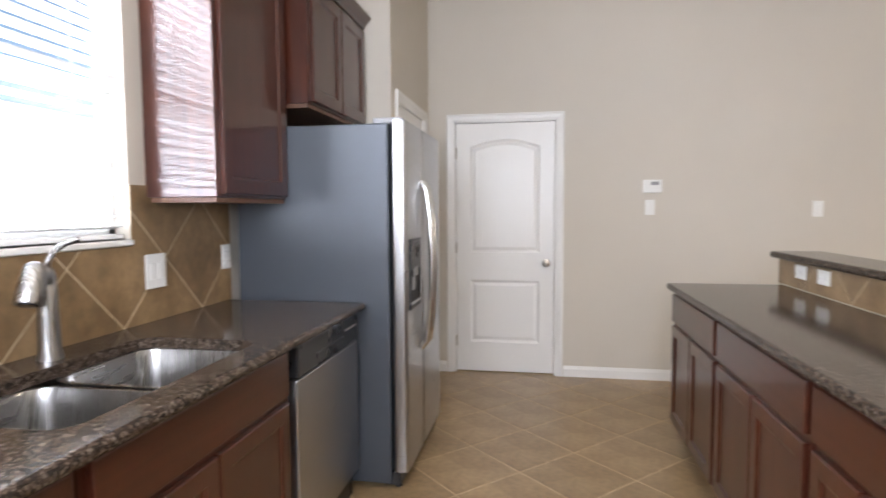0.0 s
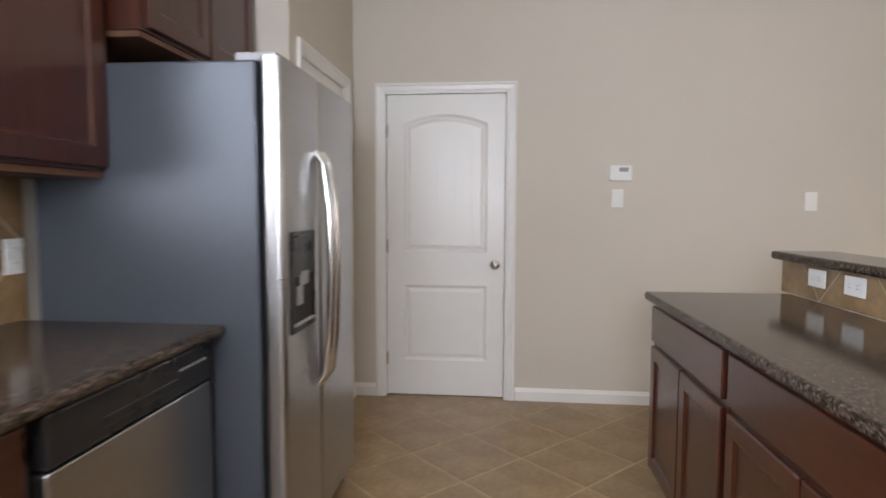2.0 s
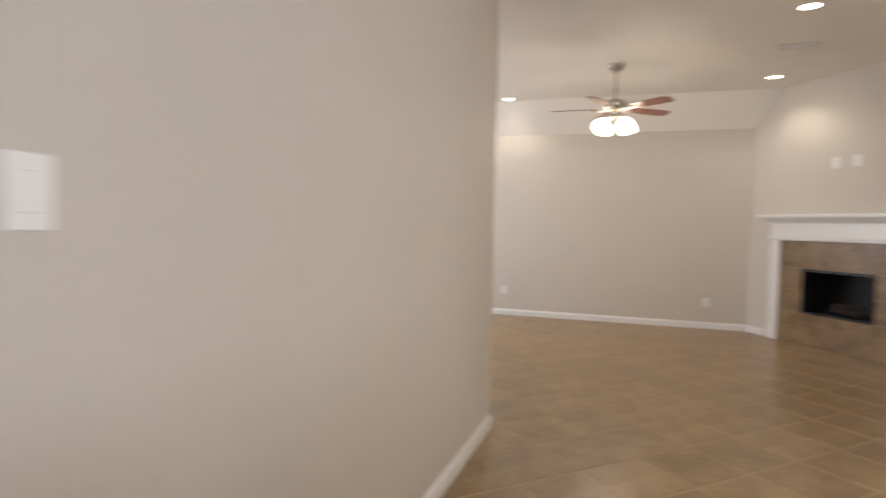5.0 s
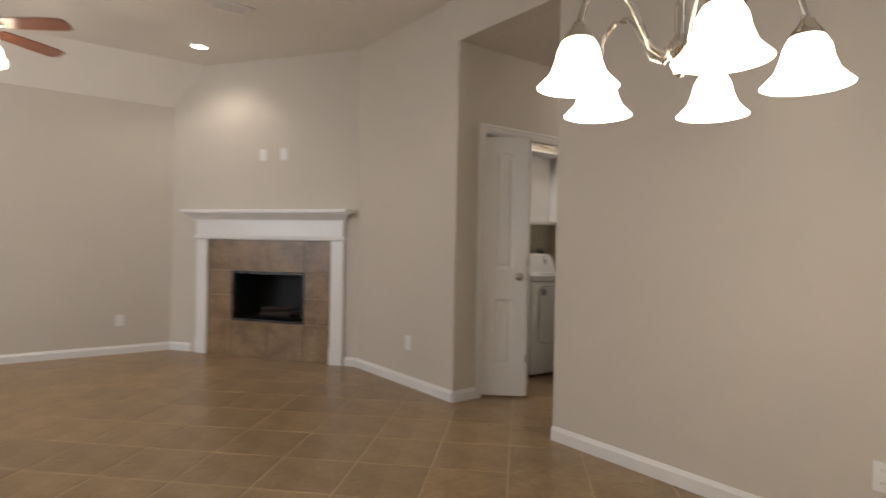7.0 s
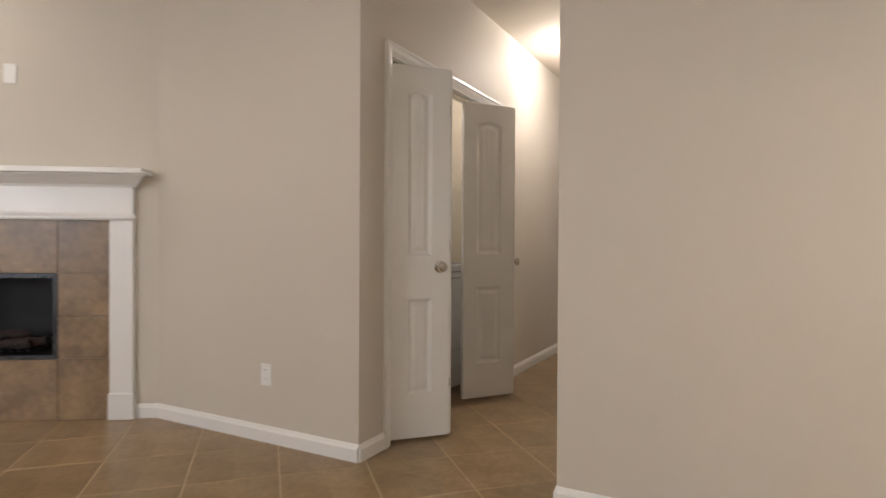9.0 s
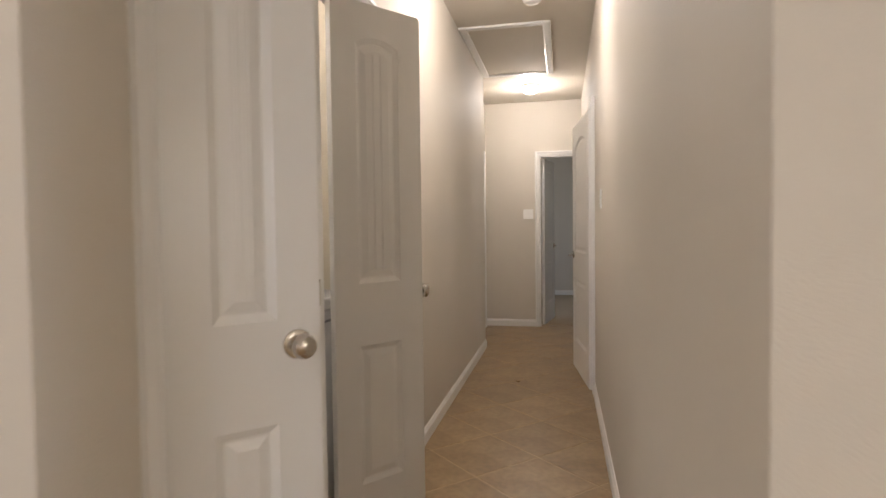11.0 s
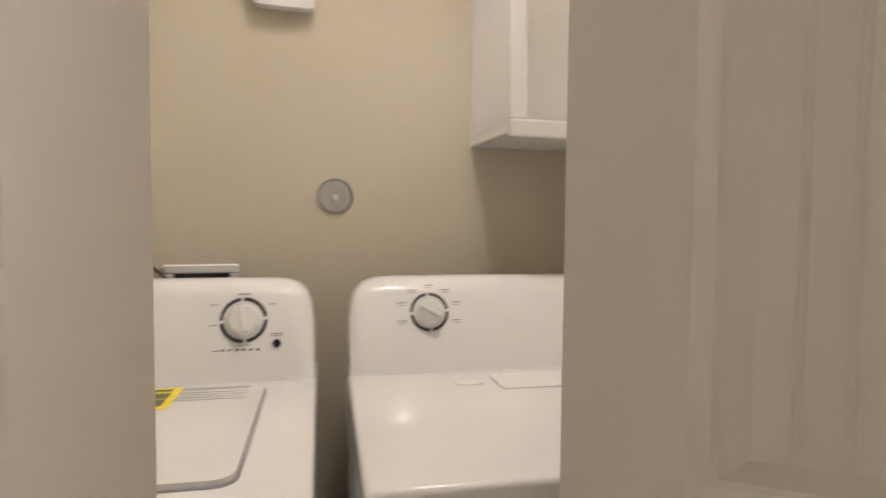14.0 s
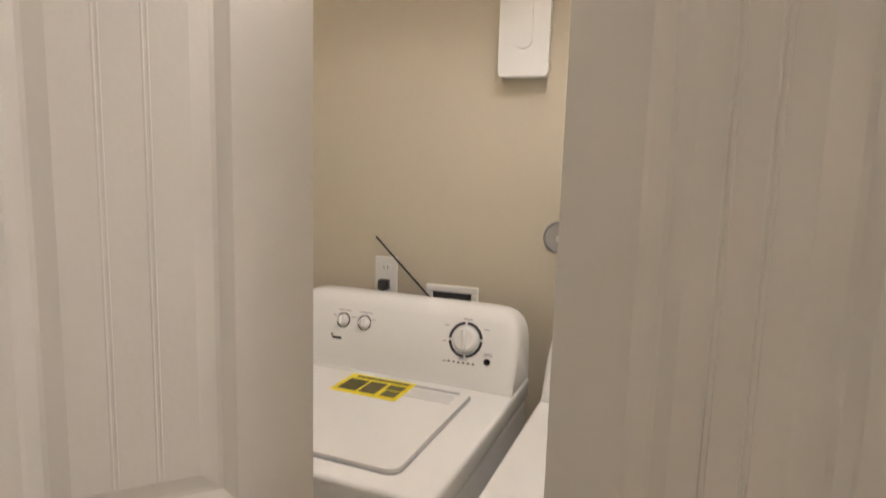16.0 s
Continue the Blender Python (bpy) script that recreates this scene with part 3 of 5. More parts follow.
def facing(x, y, nx, ny):
    """A frame at a point of a wall: y out along the normal, x along the wall to the left of one who looks out."""
    return Matrix(((ny, nx, 0, x), (-nx, ny, 0, y), (0, 0, 1, 0), (0, 0, 0, 1)))


# closed door of the kitchen's long wall
m = facing(KO + 0.80, 0, 0, -1)
casing(0.80, 2.04, m)
door("door_1", 0.79, 2.025, m @ Matrix.Translation((0.005, -0.035, 0.012)), "white two-panel arched door, closed, with nickel knob", 0.06, 0.90, 4, hinge_x=0.79)
# pantry door beside the fridge
m = facing(KO - 0.22, -0.20, 1, 0)
casing(0.80, 2.04, m)
door("door_2", 0.79, 2.025, m @ Matrix.Translation((0.005, -0.03, 0.012)), "white two-panel pantry door, closed, beside the fridge", 0.73, 0.915)
# hall end door, open into the bedroom
m = facing(4.56, HEND, 0, 1)
casing(0.675, 2.04, m)
door("door_3", 0.62, 2.02, pose(5.21, HEND - 0.10, 0.012, 0, 0, -100), "white bedroom door standing open with nickel lever", 0.56, 0.95, lever=True)
m = facing(HX0, WD1, 1, 0)
casing(WD1 - WD0, 2.04, m)
door("door_4", 0.80, 2.02, pose(HX0 + 0.022, WD1 - 0.01, 0.012, 0, 0, -83), "white side room door ajar into the hall with nickel lever", 0.74, 0.95, lever=True)
m = facing(5.90, -9.62, -1, 0)
casing(0.88, 2.04, m)
door("door_5", 0.86, 2.02, m @ Matrix.Translation((0.01, -0.05, 0.012)), "white door at the hall's end, closed", 0.06, 0.95, lever=True)

# laundry opening and its folding doors
m = facing(HX1, LY0, -1, 0)
casing(LY1 - LY0, 2.05, m)
solid("door_track", box(HX1 + 0.03, LY0 + 0.01, 2.025, HX1 + 0.055, LY1 - 0.01, 2.045), NICKEL, "metal track for the folding laundry doors", "door track", "structure")


def folding_door(label, points, knob_at):
    """Two hinged leaves along a folded plan line; points: jamb, fold, free end."""
    d = thing("bifold_door", label, "folding door", group="laundry folding doors")
    thick = 0.032
    for k, (p, q) in enumerate(zip(points, points[1:])):
        w = math.hypot(q[0] - p[0], q[1] - p[1])
        a = math.degrees(math.atan2(q[1] - p[1], q[0] - p[0]))
        lm = pose(p[0], p[1], 0.015, 0, 0, a)
        leaf = part("leaf", door_slab(w - 0.006, 2.005, thick, lm @ Matrix.Translation((0.003, 0, 0)), stile=0.100,
                                      panels=((0.235, 0.752, 0), (0.982, 1.885, 0.025))), DOORW, d)
        for sgn in (1, -1):
            bm = bmesh.new()
            for j in (1, 2):
                for off in (-0.0028, 0.0028):
                    x = 0.146 + (w - 0.292) * j / 3 + off
                    add_box(bm, x - 0.0014, sgn * (thick / 2 - 0.0045), 1.03, x + 0.0014, sgn * (thick / 2 - 0.0026), 1.825, 0.0006)
            bmesh.ops.transform(bm, matrix=lm, verts=bm.verts)
            part("plank_bead", bm, TRIM, leaf)
        if k == 0:
            knob(lm @ Matrix.Translation((w - 0.058, knob_at * thick / 2, 0.925)) @ pose(0, 0, 0, -90 * knob_at), d)
    f = points[1]
    for z in (0.3, 1.05, 1.8):
        part("fold_hinge", cyl(Matrix.Translation((f[0], f[1], z)), 0.006, 0.06, 10), NICKEL, d)
    return d


folding_door("white folding laundry door with planked panels, half open", [(5.775, -3.80), (5.541, -4.05), (5.842, -4.372)], -1)
folding_door("white folding laundry door with planked panels, pushed open", [(5.775, -5.26), (5.546, -5.032), (5.787, -4.717)], 1)

# ---- kitchen: sink side ----
BEFORE = set(bpy.data.objects)
CF, CT = -0.128, 0.912                      # counter's front edge and top


def panel_front(x, y0, y1, z0, z1, sgn, frame_w=0.055, t=0.019):
    """A cabinet front of frame and sunk panel in one skin; its face is turned along sgn x."""
    bm = bmesh.new()
    lv = ((0.0, 0.0), (0.0, t - 0.004), (0.004, t), (frame_w, t), (frame_w + 0.005, t - 0.003), (frame_w + 0.010, t - 0.009), (frame_w + 0.016, t - 0.010))
    loops = [[bm.verts.new((x + sgn * d, yy, zz)) for yy, zz in ((y0 + e, z0 + e), (y1 - e, z0 + e), (y1 - e, z1 - e), (y0 + e, z1 - e))] for e, d in lv]
    for la, lb in zip(loops, loops[1:]):
        for k in range(4):
            bm.faces.new((la[k], la[(k + 1) % 4], lb[(k + 1) % 4], lb[k]))
    bm.faces.new(loops[0])
    bm.faces.new(loops[-1])
    return bm


def base_cabinet(label, xf, xb, y0, y1, sgn, doors, drawers, group="", open_top=False):
    """A base unit: carcass, toe kick, face frame, drawer fronts above doors; the front faces along sgn x."""
    g = thing("base_cabinet", label, "cabinet", group=group)
    xi = xf - sgn * 0.019
    part("body", box(xi, y0, 0.10, xb, y1, 0.62 if open_top else 0.875, 0.002), CHERRY, g)
    if open_top:
        part("front_frame", box(xi - sgn * 0.02, y0, 0.62, xi, y1, 0.875), CHERRY, g)
    part("toe_kick", box(xi - sgn * 0.07, y0, 0, xb, y1, 0.10), CHERRYIN, g)
    n = len(drawers)
    for a, b in drawers:
        part("drawer_front", box(xi, y0 + a, 0.70, xf, y0 + b, 0.855, 0.004, 2), CHERRYH, g)
    for a, b in doors:
        part("cabinet_door", panel_front(xi, y0 + a, y0 + b, 0.12, 0.675, sgn), CHERRY, g)
    return g


XF = CF - 0.03
base_cabinet("cherry wood sink base cabinet with two doors", XF, KX, -3.705, -2.785, 1, ((0.02, 0.455), (0.465, 0.90)), ((0.02, 0.90),), "sink side base cabinets", True)
base_cabinet("cherry wood base cabinet beside the sink", XF, KX, -4.655, -3.71, 1, ((0.02, 0.465), (0.475, 0.92)), ((0.02, 0.465), (0.475, 0.92)), "sink side base cabinets")
base_cabinet("cherry wood base cabinet near the kitchen's end", XF, KX, -5.97, -4.66, 1, ((0.02, 0.64), (0.65, 1.28)), ((0.02, 0.64), (0.65, 1.28)), "sink side base cabinets")

# dishwasher
dw = thing("dishwasher", "stainless dishwasher with black control panel under the counter", "dishwasher")
part("body", box(XF - 0.03, -2.78, 0.02, KX + 0.04, -2.09, 0.868), BLACK, dw)
part("door", box(XF - 0.03, -2.765, 0.12, XF + 0.012, -2.10, 0.74, 0.006, 2), STEEL, dw)
cp = part("control_panel", box(XF - 0.03, -2.765, 0.745, XF + 0.016, -2.10, 0.865, 0.008, 2), BLACK, dw, "glossy black control panel")
part("handle_recess", box(XF + 0.014, -2.60, 0.775, XF + 0.019, -2.30, 0.80, 0.002), BLACK, cp)
for k in range(5):
    part("button", box(XF + 0.015, -2.28 + 0.03 * k, 0.815, XF + 0.019, -2.262 + 0.03 * k, 0.823), GREYPL, cp)
part("kick_plate", box(XF - 0.06, -2.80, 0.0, XF - 0.02, -2.11, 0.115), BLACK, dw)

# counter with the sink's cut-out
SINKS = ((-3.68, -3.335, -0.635, -0.225), (-3.29, -2.905, -0.635, -0.225))
SY0, SY1, SX0, SX1 = -3.69, -2.895, -0.645, -0.215
bm = bmesh.new()
rim = [[bm.verts.new((x, y, z)) for x, y in loop] for z in (0.875, CT)
       for loop in (((KX, -5.97), (CF, -5.97), (CF, -2.085), (KX, -2.085)), ((SX0, SY0), (SX1, SY0), (SX1, SY1), (SX0, SY1)))]
for la, lb in ((rim[0], rim[1]), (rim[2], rim[3]), (rim[0], rim[2]), (rim[1], rim[3])):
    for k in range(4):
        bm.faces.new((la[k], la[(k + 1) % 4], lb[(k + 1) % 4], lb[k]))
ob = solid("countertop", bm, GRANITE, "polished dark brown granite countertop with undermount sink", "countertop")
edge = tube([(CF, -5.97, 0.8935), (CF, -2.085, 0.8935)], 0.0185, 12)
part("bullnose_edge", edge, GRANITE, ob, "", True)
# rounded corners of the cut-out
for cx, cy, sx, sy in ((SX0, SY0, 1, 1), (SX1, SY0, -1, 1), (SX0, SY1, 1, -1), (SX1, SY1, -1, -1)):
    pts = [(cx, cy)]
    for k in range(7):
        a = radians(90 * k / 6)
        pts.append((cx + sx * (0.07 - 0.07 * math.sin(a)), cy + sy * (0.07 - 0.07 * math.cos(a))))
    part("cutout_corner", prism(pts, 0.876, CT - 0.0005), GRANITE, ob)


def bowl(y0, y1, x0, x1, depth):
    bm = bmesh.new()
    rings = []
    for r, inset, z in ((0.075, -0.012, 0.874), (0.075, 0.0, 0.874), (0.075, 0.004, 0.85), (0.07, 0.012, 0.76), (0.06, 0.02, 0.87 - depth + 0.03), (0.05, 0.05, 0.87 - depth), (0.04, 0.13, 0.868 - depth)):
        rings.append([bm.verts.new((x, y, z)) for x, y in rounded(x0 + inset, y0 + inset, x1 - inset, y1 - inset, r)])
    for a, b in zip(rings, rings[1:]):
        n = len(a)
        for k in range(n):
            bm.faces.new((a[k], a[(k + 1) % n], b[(k + 1) % n], b[k]))
    bm.faces.new(rings[-1])
    return bm


sink = thing("kitchen_sink", "stainless steel double-bowl undermount sink", "sink")
for y0, y1, x0, x1 in SINKS:
    b = part("bowl", bowl(y0, y1, x0, x1, 0.19), SINKST, sink, "", True)
    part("drain", lathe([(0.0, 0.0), (0.022, 0.0), (0.03, 0.004), (0.042, 0.005), (0.044, 0.0)], 20, Matrix.Translation(((x0 + x1) / 2, (y0 + y1) / 2, 0.679))), CHROME, b, "", True)

# faucet with its tall curved handle
fx, fy = -0.715, -3.21
fa = thing("faucet", "brushed steel kitchen faucet with arched handle", "faucet", pose(fx, fy, CT, 0, 0, -75))
part("body", lathe([(0.0, 0.275), (0.014, 0.272), (0.022, 0.262), (0.026, 0.24), (0.028, 0.12), (0.030, 0.03), (0.034, 0.008), (0.034, 0.0)], 28), SINKST, fa, "", True)
hood = lathe([(0.0, 0.075), (0.014, 0.073), (0.025, 0.064), (0.031, 0.045), (0.034, 0.01), (0.036, -0.045), (0.034, -0.05), (0.0, -0.05)], 28, pose(0.070, 0, 0.222, 0, -22, 0))
part("spout", tube([(0.0, 0, 0.225), (0.02, 0, 0.245), (0.045, 0, 0.255), (0.065, 0, 0.250)], 0.025, 16), SINKST, fa, "", True)
hd = part("spray_head", hood, SINKST, fa, "", True)
part("nozzle", lathe([(0.0, -0.054), (0.026, -0.054), (0.028, -0.049), (0.0, -0.049)], 24, pose(0.070, 0, 0.222, 0, -22, 0)), BLACK, hd, "dark nozzle ring", True)
part("handle", tube([(0.0, 0, 0.262), (-0.004, 0.006, 0.290), (-0.008, 0.022, 0.318), (-0.012, 0.050, 0.340), (-0.016, 0.090, 0.352)], 0.0095, 12), SINKST, fa, "", True)

# refrigerator
fr = thing("refrigerator", "side-by-side refrigerator, steel doors and grey sides", "refrigerator")
FX, FY0, FY1, FZ = 0.012, -2.06, -1.19, 1.745
part("case", box(KX + 0.05, FY0, 0.03, FX - 0.012, FY1, FZ, 0.008, 2), FRIDGEG, fr, "smooth grey enamel case")
for y0, y1, nm in ((FY0 + 0.004, -1.695, "freezer_door"), (-1.685, FY1 - 0.004, "fridge_door")):
    d = bmesh.new()
    outline = rounded(FX - 0.002, y0, FX + 0.072, y1, 0.022, 6)
    prism(outline, 0.09, FZ + 0.012, d)
    dd = part(nm, d, STEEL, fr, "brushed steel door", True)
    hy = -1.728 if nm == "freezer_door" else -1.652
    pts = [(FX + 0.07, hy, 0.62), (FX + 0.10, hy, 0.66), (FX + 0.118, hy, 0.80), (FX + 0.128, hy, 1.05), (FX + 0.118, hy, 1.30), (FX + 0.10, hy, 1.45), (FX + 0.07, hy, 1.49)]
    part("door_handle", tube(pts, 0.016, 12), CHROME, dd, "curved steel handle", True)
    if nm == "freezer_door":
        for p in ((-2.01, 0.865, -1.995, 1.205), (-1.79, 0.865, -1.775, 1.205), (-1.995, 0.865, -1.79, 0.885), (-1.995, 1.188, -1.79, 1.205)):
            part("dispenser_frame", box(FX + 0.070, p[0], p[1], FX + 0.080, p[2], p[3], 0.003), BLACK, dd, "glossy black dispenser frame")
        part("dispenser_recess", box(FX + 0.0715, -1.995, 0.885, FX + 0.0735, -1.79, 1.055), SOOT, dd, "dark dispenser recess")
        part("dispenser_panel", box(FX + 0.072, -1.995, 1.055, FX + 0.081, -1.79, 1.188, 0.003), BLACK, dd, "glossy black dispenser panel")
        part("spout_cover", box(FX + 0.073, -1.93, 1.02, FX + 0.083, -1.85, 1.07, 0.006, 2), GREYPL, dd)
        part("paddle", box(FX + 0.073, -1.96, 0.955, FX + 0.079, -1.90, 1.02, 0.004, 2), GREYPL, dd, "grey dispenser paddle")
        part("drip_tray", box(FX + 0.073, -1.985, 0.887, FX + 0.086, -1.80, 0.897, 0.002), GREYPL, dd)
    part("hinge_cover", box(FX - 0.09, (y0 + 0.02) if nm == "freezer_door" else (y1 - 0.09), FZ, FX + 0.05, (y0 + 0.09) if nm == "freezer_door" else (y1 - 0.02), FZ + 0.03, 0.008, 2), GREYPL, dd)
part("base_grille", box(FX - 0.05, FY0 + 0.02, 0.02, FX + 0.03, FY1 - 0.02, 0.085), BLACK, fr)
for y in (FY0 + 0.06, FY1 - 0.06):
    part("foot", cyl(Matrix.Translation((FX + 0.01, y, 0.012)), 0.018, 0.024, 12), BLACK, fr)


# upper cabinets
def upper_cabinet(label, xf, y0, y1, z0, z1, splits):
    g = thing("wall_cabinet", label, "cabinet", group="kitchen wall cabinets")
    part("body", box(KX, y0, z0, xf - 0.019, y1, z1, 0.002), CHERRY, g)
    part("light_rail", box(KX + 0.02, y0 + 0.006, z0 - 0.02, xf - 0.025, y1 - 0.006, z0 - 0.001), CHERRYIN, g)
    for a, b in splits:
        part("cabinet_door", panel_front(xf - 0.019, y0 + a, y0 + b, z0 + 0.012, z1 - 0.02, 1, 0.06), CHERRY, g)
    prof = [(0, z1), (0.012, z1), (0.02, z1 + 0.02), (0.045, z1 + 0.05), (0.055, z1 + 0.065), (0, z1 + 0.065)]
    part("crown", profile_run(prof, (xf - 0.019, y0), (xf - 0.019, y1), (1, 0)), CHERRY, g, "cherry crown moulding")
    part("side_crown", profile_run(prof, (KX, y0), (xf - 0.019, y0), (0, -1)), CHERRY, g)
    return g


upper_cabinet("cherry wall cabinet beside the window", -0.49, -2.645, -2.036, 1.398, 2.45, ((0.03, 0.58),))
upper_cabinet("cherry wall cabinet above the refrigerator", -0.373, -2.032, -1.175, 1.855, 2.45, ((0.025, 0.42), (0.43, 0.83)))

# kitchen island with raised bar
IX, IY1, IY0, BX = 1.422, -1.137, -3.48, 2.056
isl = "island base cabinets"
base_cabinet("cherry island cabinet with one drawer and two narrow doors", IX + 0.022, BX, -2.03, -1.175, -1, ((0.02, 0.424), (0.434, 0.835)), ((0.02, 0.835),), isl)
base_cabinet("cherry island cabinet with a wide drawer over two doors", IX + 0.022, BX, -2.92, -2.035, -1, ((0.02, 0.437), (0.447, 0.865)), ((0.02, 0.865),), isl)
base_cabinet("cherry island cabinet with a wide drawer over two doors", IX + 0.022, BX, IY0 + 0.02, -2.925, -1, ((0.02, 0.262), (0.272, 0.515)), ((0.02, 0.515),), isl)
ob = solid("island_countertop", box(IX, IY0, 0.875, BX, IY1, CT, 0.012, 3), GRANITE, "polished brown granite island countertop", "countertop")
ob = solid("island_bar_wall", box(BX + 0.012, IY0, 0, BX + 0.12, -1.04, 1.056), PAINT, "half wall behind the island carrying the bar", "half wall", "structure")
BT = 1.095
solid("bar_top", box(BX - 0.04, IY0 - 0.02, 1.057, 2.30, -1.015, BT, 0.014, 3), GRANITE, "raised granite bar top on the island", "bar top")


def outlet(m, label, category="outlet", w=0.072, h=0.116, kind="duplex"):
    """A wall plate at m, whose y points out of the wall."""
    g = thing("wall_" + ("switch" if category == "light switch" else "outlet"), label, category, m)
    part("plate", box(-w / 2, 0, -h / 2, w / 2, 0.006, h / 2, 0.0025, 2), PLASTIC, g)
    if kind == "duplex":
        for dz in (-0.024, 0.024):
            r = part("receptacle", prism(rounded(-0.016, dz - 0.014, 0.016, dz + 0.014, 0.009, 3), 0.006, 0.008, None, Matrix(((1, 0, 0, 0), (0, 0, 1, 0), (0, 1, 0, 0), (0, 0, 0, 1)))), PLASTIC, g)
            for dx in (-0.006, 0.006):
                part("slot", box(dx - 0.001, 0.0078, dz - 0.002, dx + 0.001, 0.0086, dz + 0.006), INK, r)
    elif kind == "rocker":
        n = max(1, round(w / 0.072))
        for k in range(n):
            cx = (k - (n - 1) / 2) * 0.046
            part("rocker", box(cx - 0.016, 0.005, -0.033, cx + 0.016, 0.010, 0.033, 0.003), PLASTIC, g)
    else:
        part("screw", cyl(Matrix.Translation((0, 0.006, 0)) @ pose(0, 0, 0, 90), 0.004, 0.003, 10), PLASTIC, g)
    return g


def side_plate(m):
    return m @ pose(0, 0, 0, 0, 90, 0)


outlet(facing(KX + 0.011, -2.622, 1, 0) @ Matrix.Translation((0, 0, 1.11)), "white double switch plate on the tile backsplash", "light switch", 0.118, 0.135, "rocker")
outlet(facing(KX + 0.011, -2.112, 1, 0) @ Matrix.Translation((0, 0, 1.125)), "white outlet on the tile backsplash")
for y in (-1.347, -1.60):
    outlet(side_plate(facing(BX, y, -1, 0) @ Matrix.Translation((0, 0.0, 1.005))), "white outlet set sideways in the island backsplash", h=0.125)
KITCHEN += [o for o in bpy.data.objects if o not in BEFORE and o.parent is None]
# thermostat and switches on the long wall
th = thing("thermostat", "white wall thermostat with small display", "thermostat", facing(KO + 1.532, 0, 0, -1) @ Matrix.Translation((0, 0, 1.516)))
part("case", box(-0.07, 0, -0.05, 0.07, 0.028, 0.05, 0.006, 2), PLASTIC, th)
part("display", box(-0.045, 0.0275, 0.008, 0.012, 0.0295, 0.034), GREYPL, th, "grey display")
part("button", box(0.03, 0.0275, 0.008, 0.05, 0.0305, 0.03, 0.002), PLASTIC, th)
outlet(facing(KO + 1.518, 0, 0, -1) @ Matrix.Translation((0, 0, 1.355)), "white rocker switch below the thermostat", "light switch", kind="rocker")
outlet(facing(KO + 2.70, 0, 0, -1) @ Matrix.Translation((0, 0, 1.337)), "white rocker switch on the long wall", "light switch", kind="rocker")
outlet(facing(6.352, YS, 0, 1) @ Matrix.Translation((0, 0, 0.36)), "white wall outlet near the floor")
outlet(facing(3.10, YS, 0, 1) @ Matrix.Translation((0, 0, 0.32)), "white wall outlet near the floor")
outlet(facing(EX, -1.764, -1, 0) @ Matrix.Translation((0, 0, 0.345)), "white wall outlet near the floor")
outlet(facing(EX, 0.948, -1, 0) @ Matrix.Translation((0, 0, 0.365)), "white wall outlet near the floor")
for x in (FC - 0.163, FC + 0.08):
    outlet(FP @ Matrix.Translation((x, 0, 2.055)), "white blank plate above the mantel", "wall plate", kind="blank")
outlet(facing(5.385, HEND, 0, 1) @ Matrix.Translation((0, 0, 1.36)), "white double switch at the hall's end", "light switch", 0.118, 0.116, "rocker")
outlet(facing(HX0, -6.31, 1, 0) @ Matrix.Translation((0, 0, 1.36)), "white rocker switch on the hall wall", "light switch", kind="rocker")

# kitchen window with blinds
BEFORE = set(bpy.data.objects)
w1 = thing("window_1", "white kitchen window over the sink", "window", kind="structure")
WY0, WY1, WZ0, WZ1 = -3.98, -2.74, 1.24, 2.35
for p in ((KX - 0.10, WY0, WZ0, KX - 0.06, WY0 + 0.04, WZ1), (KX - 0.10, WY1 - 0.04, WZ0, KX - 0.06, WY1, WZ1), (KX - 0.10, WY0, WZ0, KX - 0.06, WY1, WZ0 + 0.04),
          (KX - 0.10, WY0, WZ1 - 0.04, KX - 0.06, WY1, WZ1), (KX - 0.10, WY0, 1.77, KX - 0.06, WY1, 1.81)):
    part("window_frame", box(*p, 0.003), TRIM, w1)
gp = part("pane", box(KX - 0.085, WY0, WZ0, KX - 0.079, WY1, WZ1), GLASS, w1)
gp.visible_shadow = False
part("window_sill", box(KX - 0.10, WY0, WZ0 - 0.022, KX + 0.018, WY1, WZ0, 0.005, 2), TRIM, w1, "white window sill")
bl = thing("window_blind", "white horizontal blind, open, in the kitchen window", "blind")
part("head_rail", box(KX - 0.055, WY0 + 0.01, WZ1 - 0.045, KX - 0.01, WY1 - 0.01, WZ1, 0.004), BLIND, bl)
slat = bmesh.new()
add_box(slat, -0.024, WY0 + 0.015, -0.0013, 0.024, WY1 - 0.015, 0.0013)
first = None
for k in range(25):
    z = WZ0 + 0.045 + 0.0415 * k
    if first is None:
        first = part("slat", slat, BLIND, bl)
        o = first
    else:
        o = new("slat", first.data)
        o.parent = bl
    o.matrix_local = pose(KX - 0.033, 0, z, 0, -14, 0)
part("bottom_rail", box(KX - 0.055, WY0 + 0.015, WZ0 + 0.004, KX - 0.012, WY1 - 0.015, WZ0 + 0.022, 0.003), BLIND, bl)
part("wand", cyl(Matrix.Translation((KX - 0.004, WY1 - 0.12, 1.85)), 0.004, 0.7, 8), BLIND, bl)
for y in (WY0 + 0.2, (WY0 + WY1) / 2, WY1 - 0.2):
    part("cord", box(KX - 0.034, y - 0.001, WZ0 + 0.01, KX - 0.032, y + 0.001, WZ1 - 0.03), BLIND, bl)
KITCHEN += [o for o in bpy.data.objects if o not in BEFORE and o.parent is None]
w2 = thing("window_2", "white living room window", "window", kind="structure")
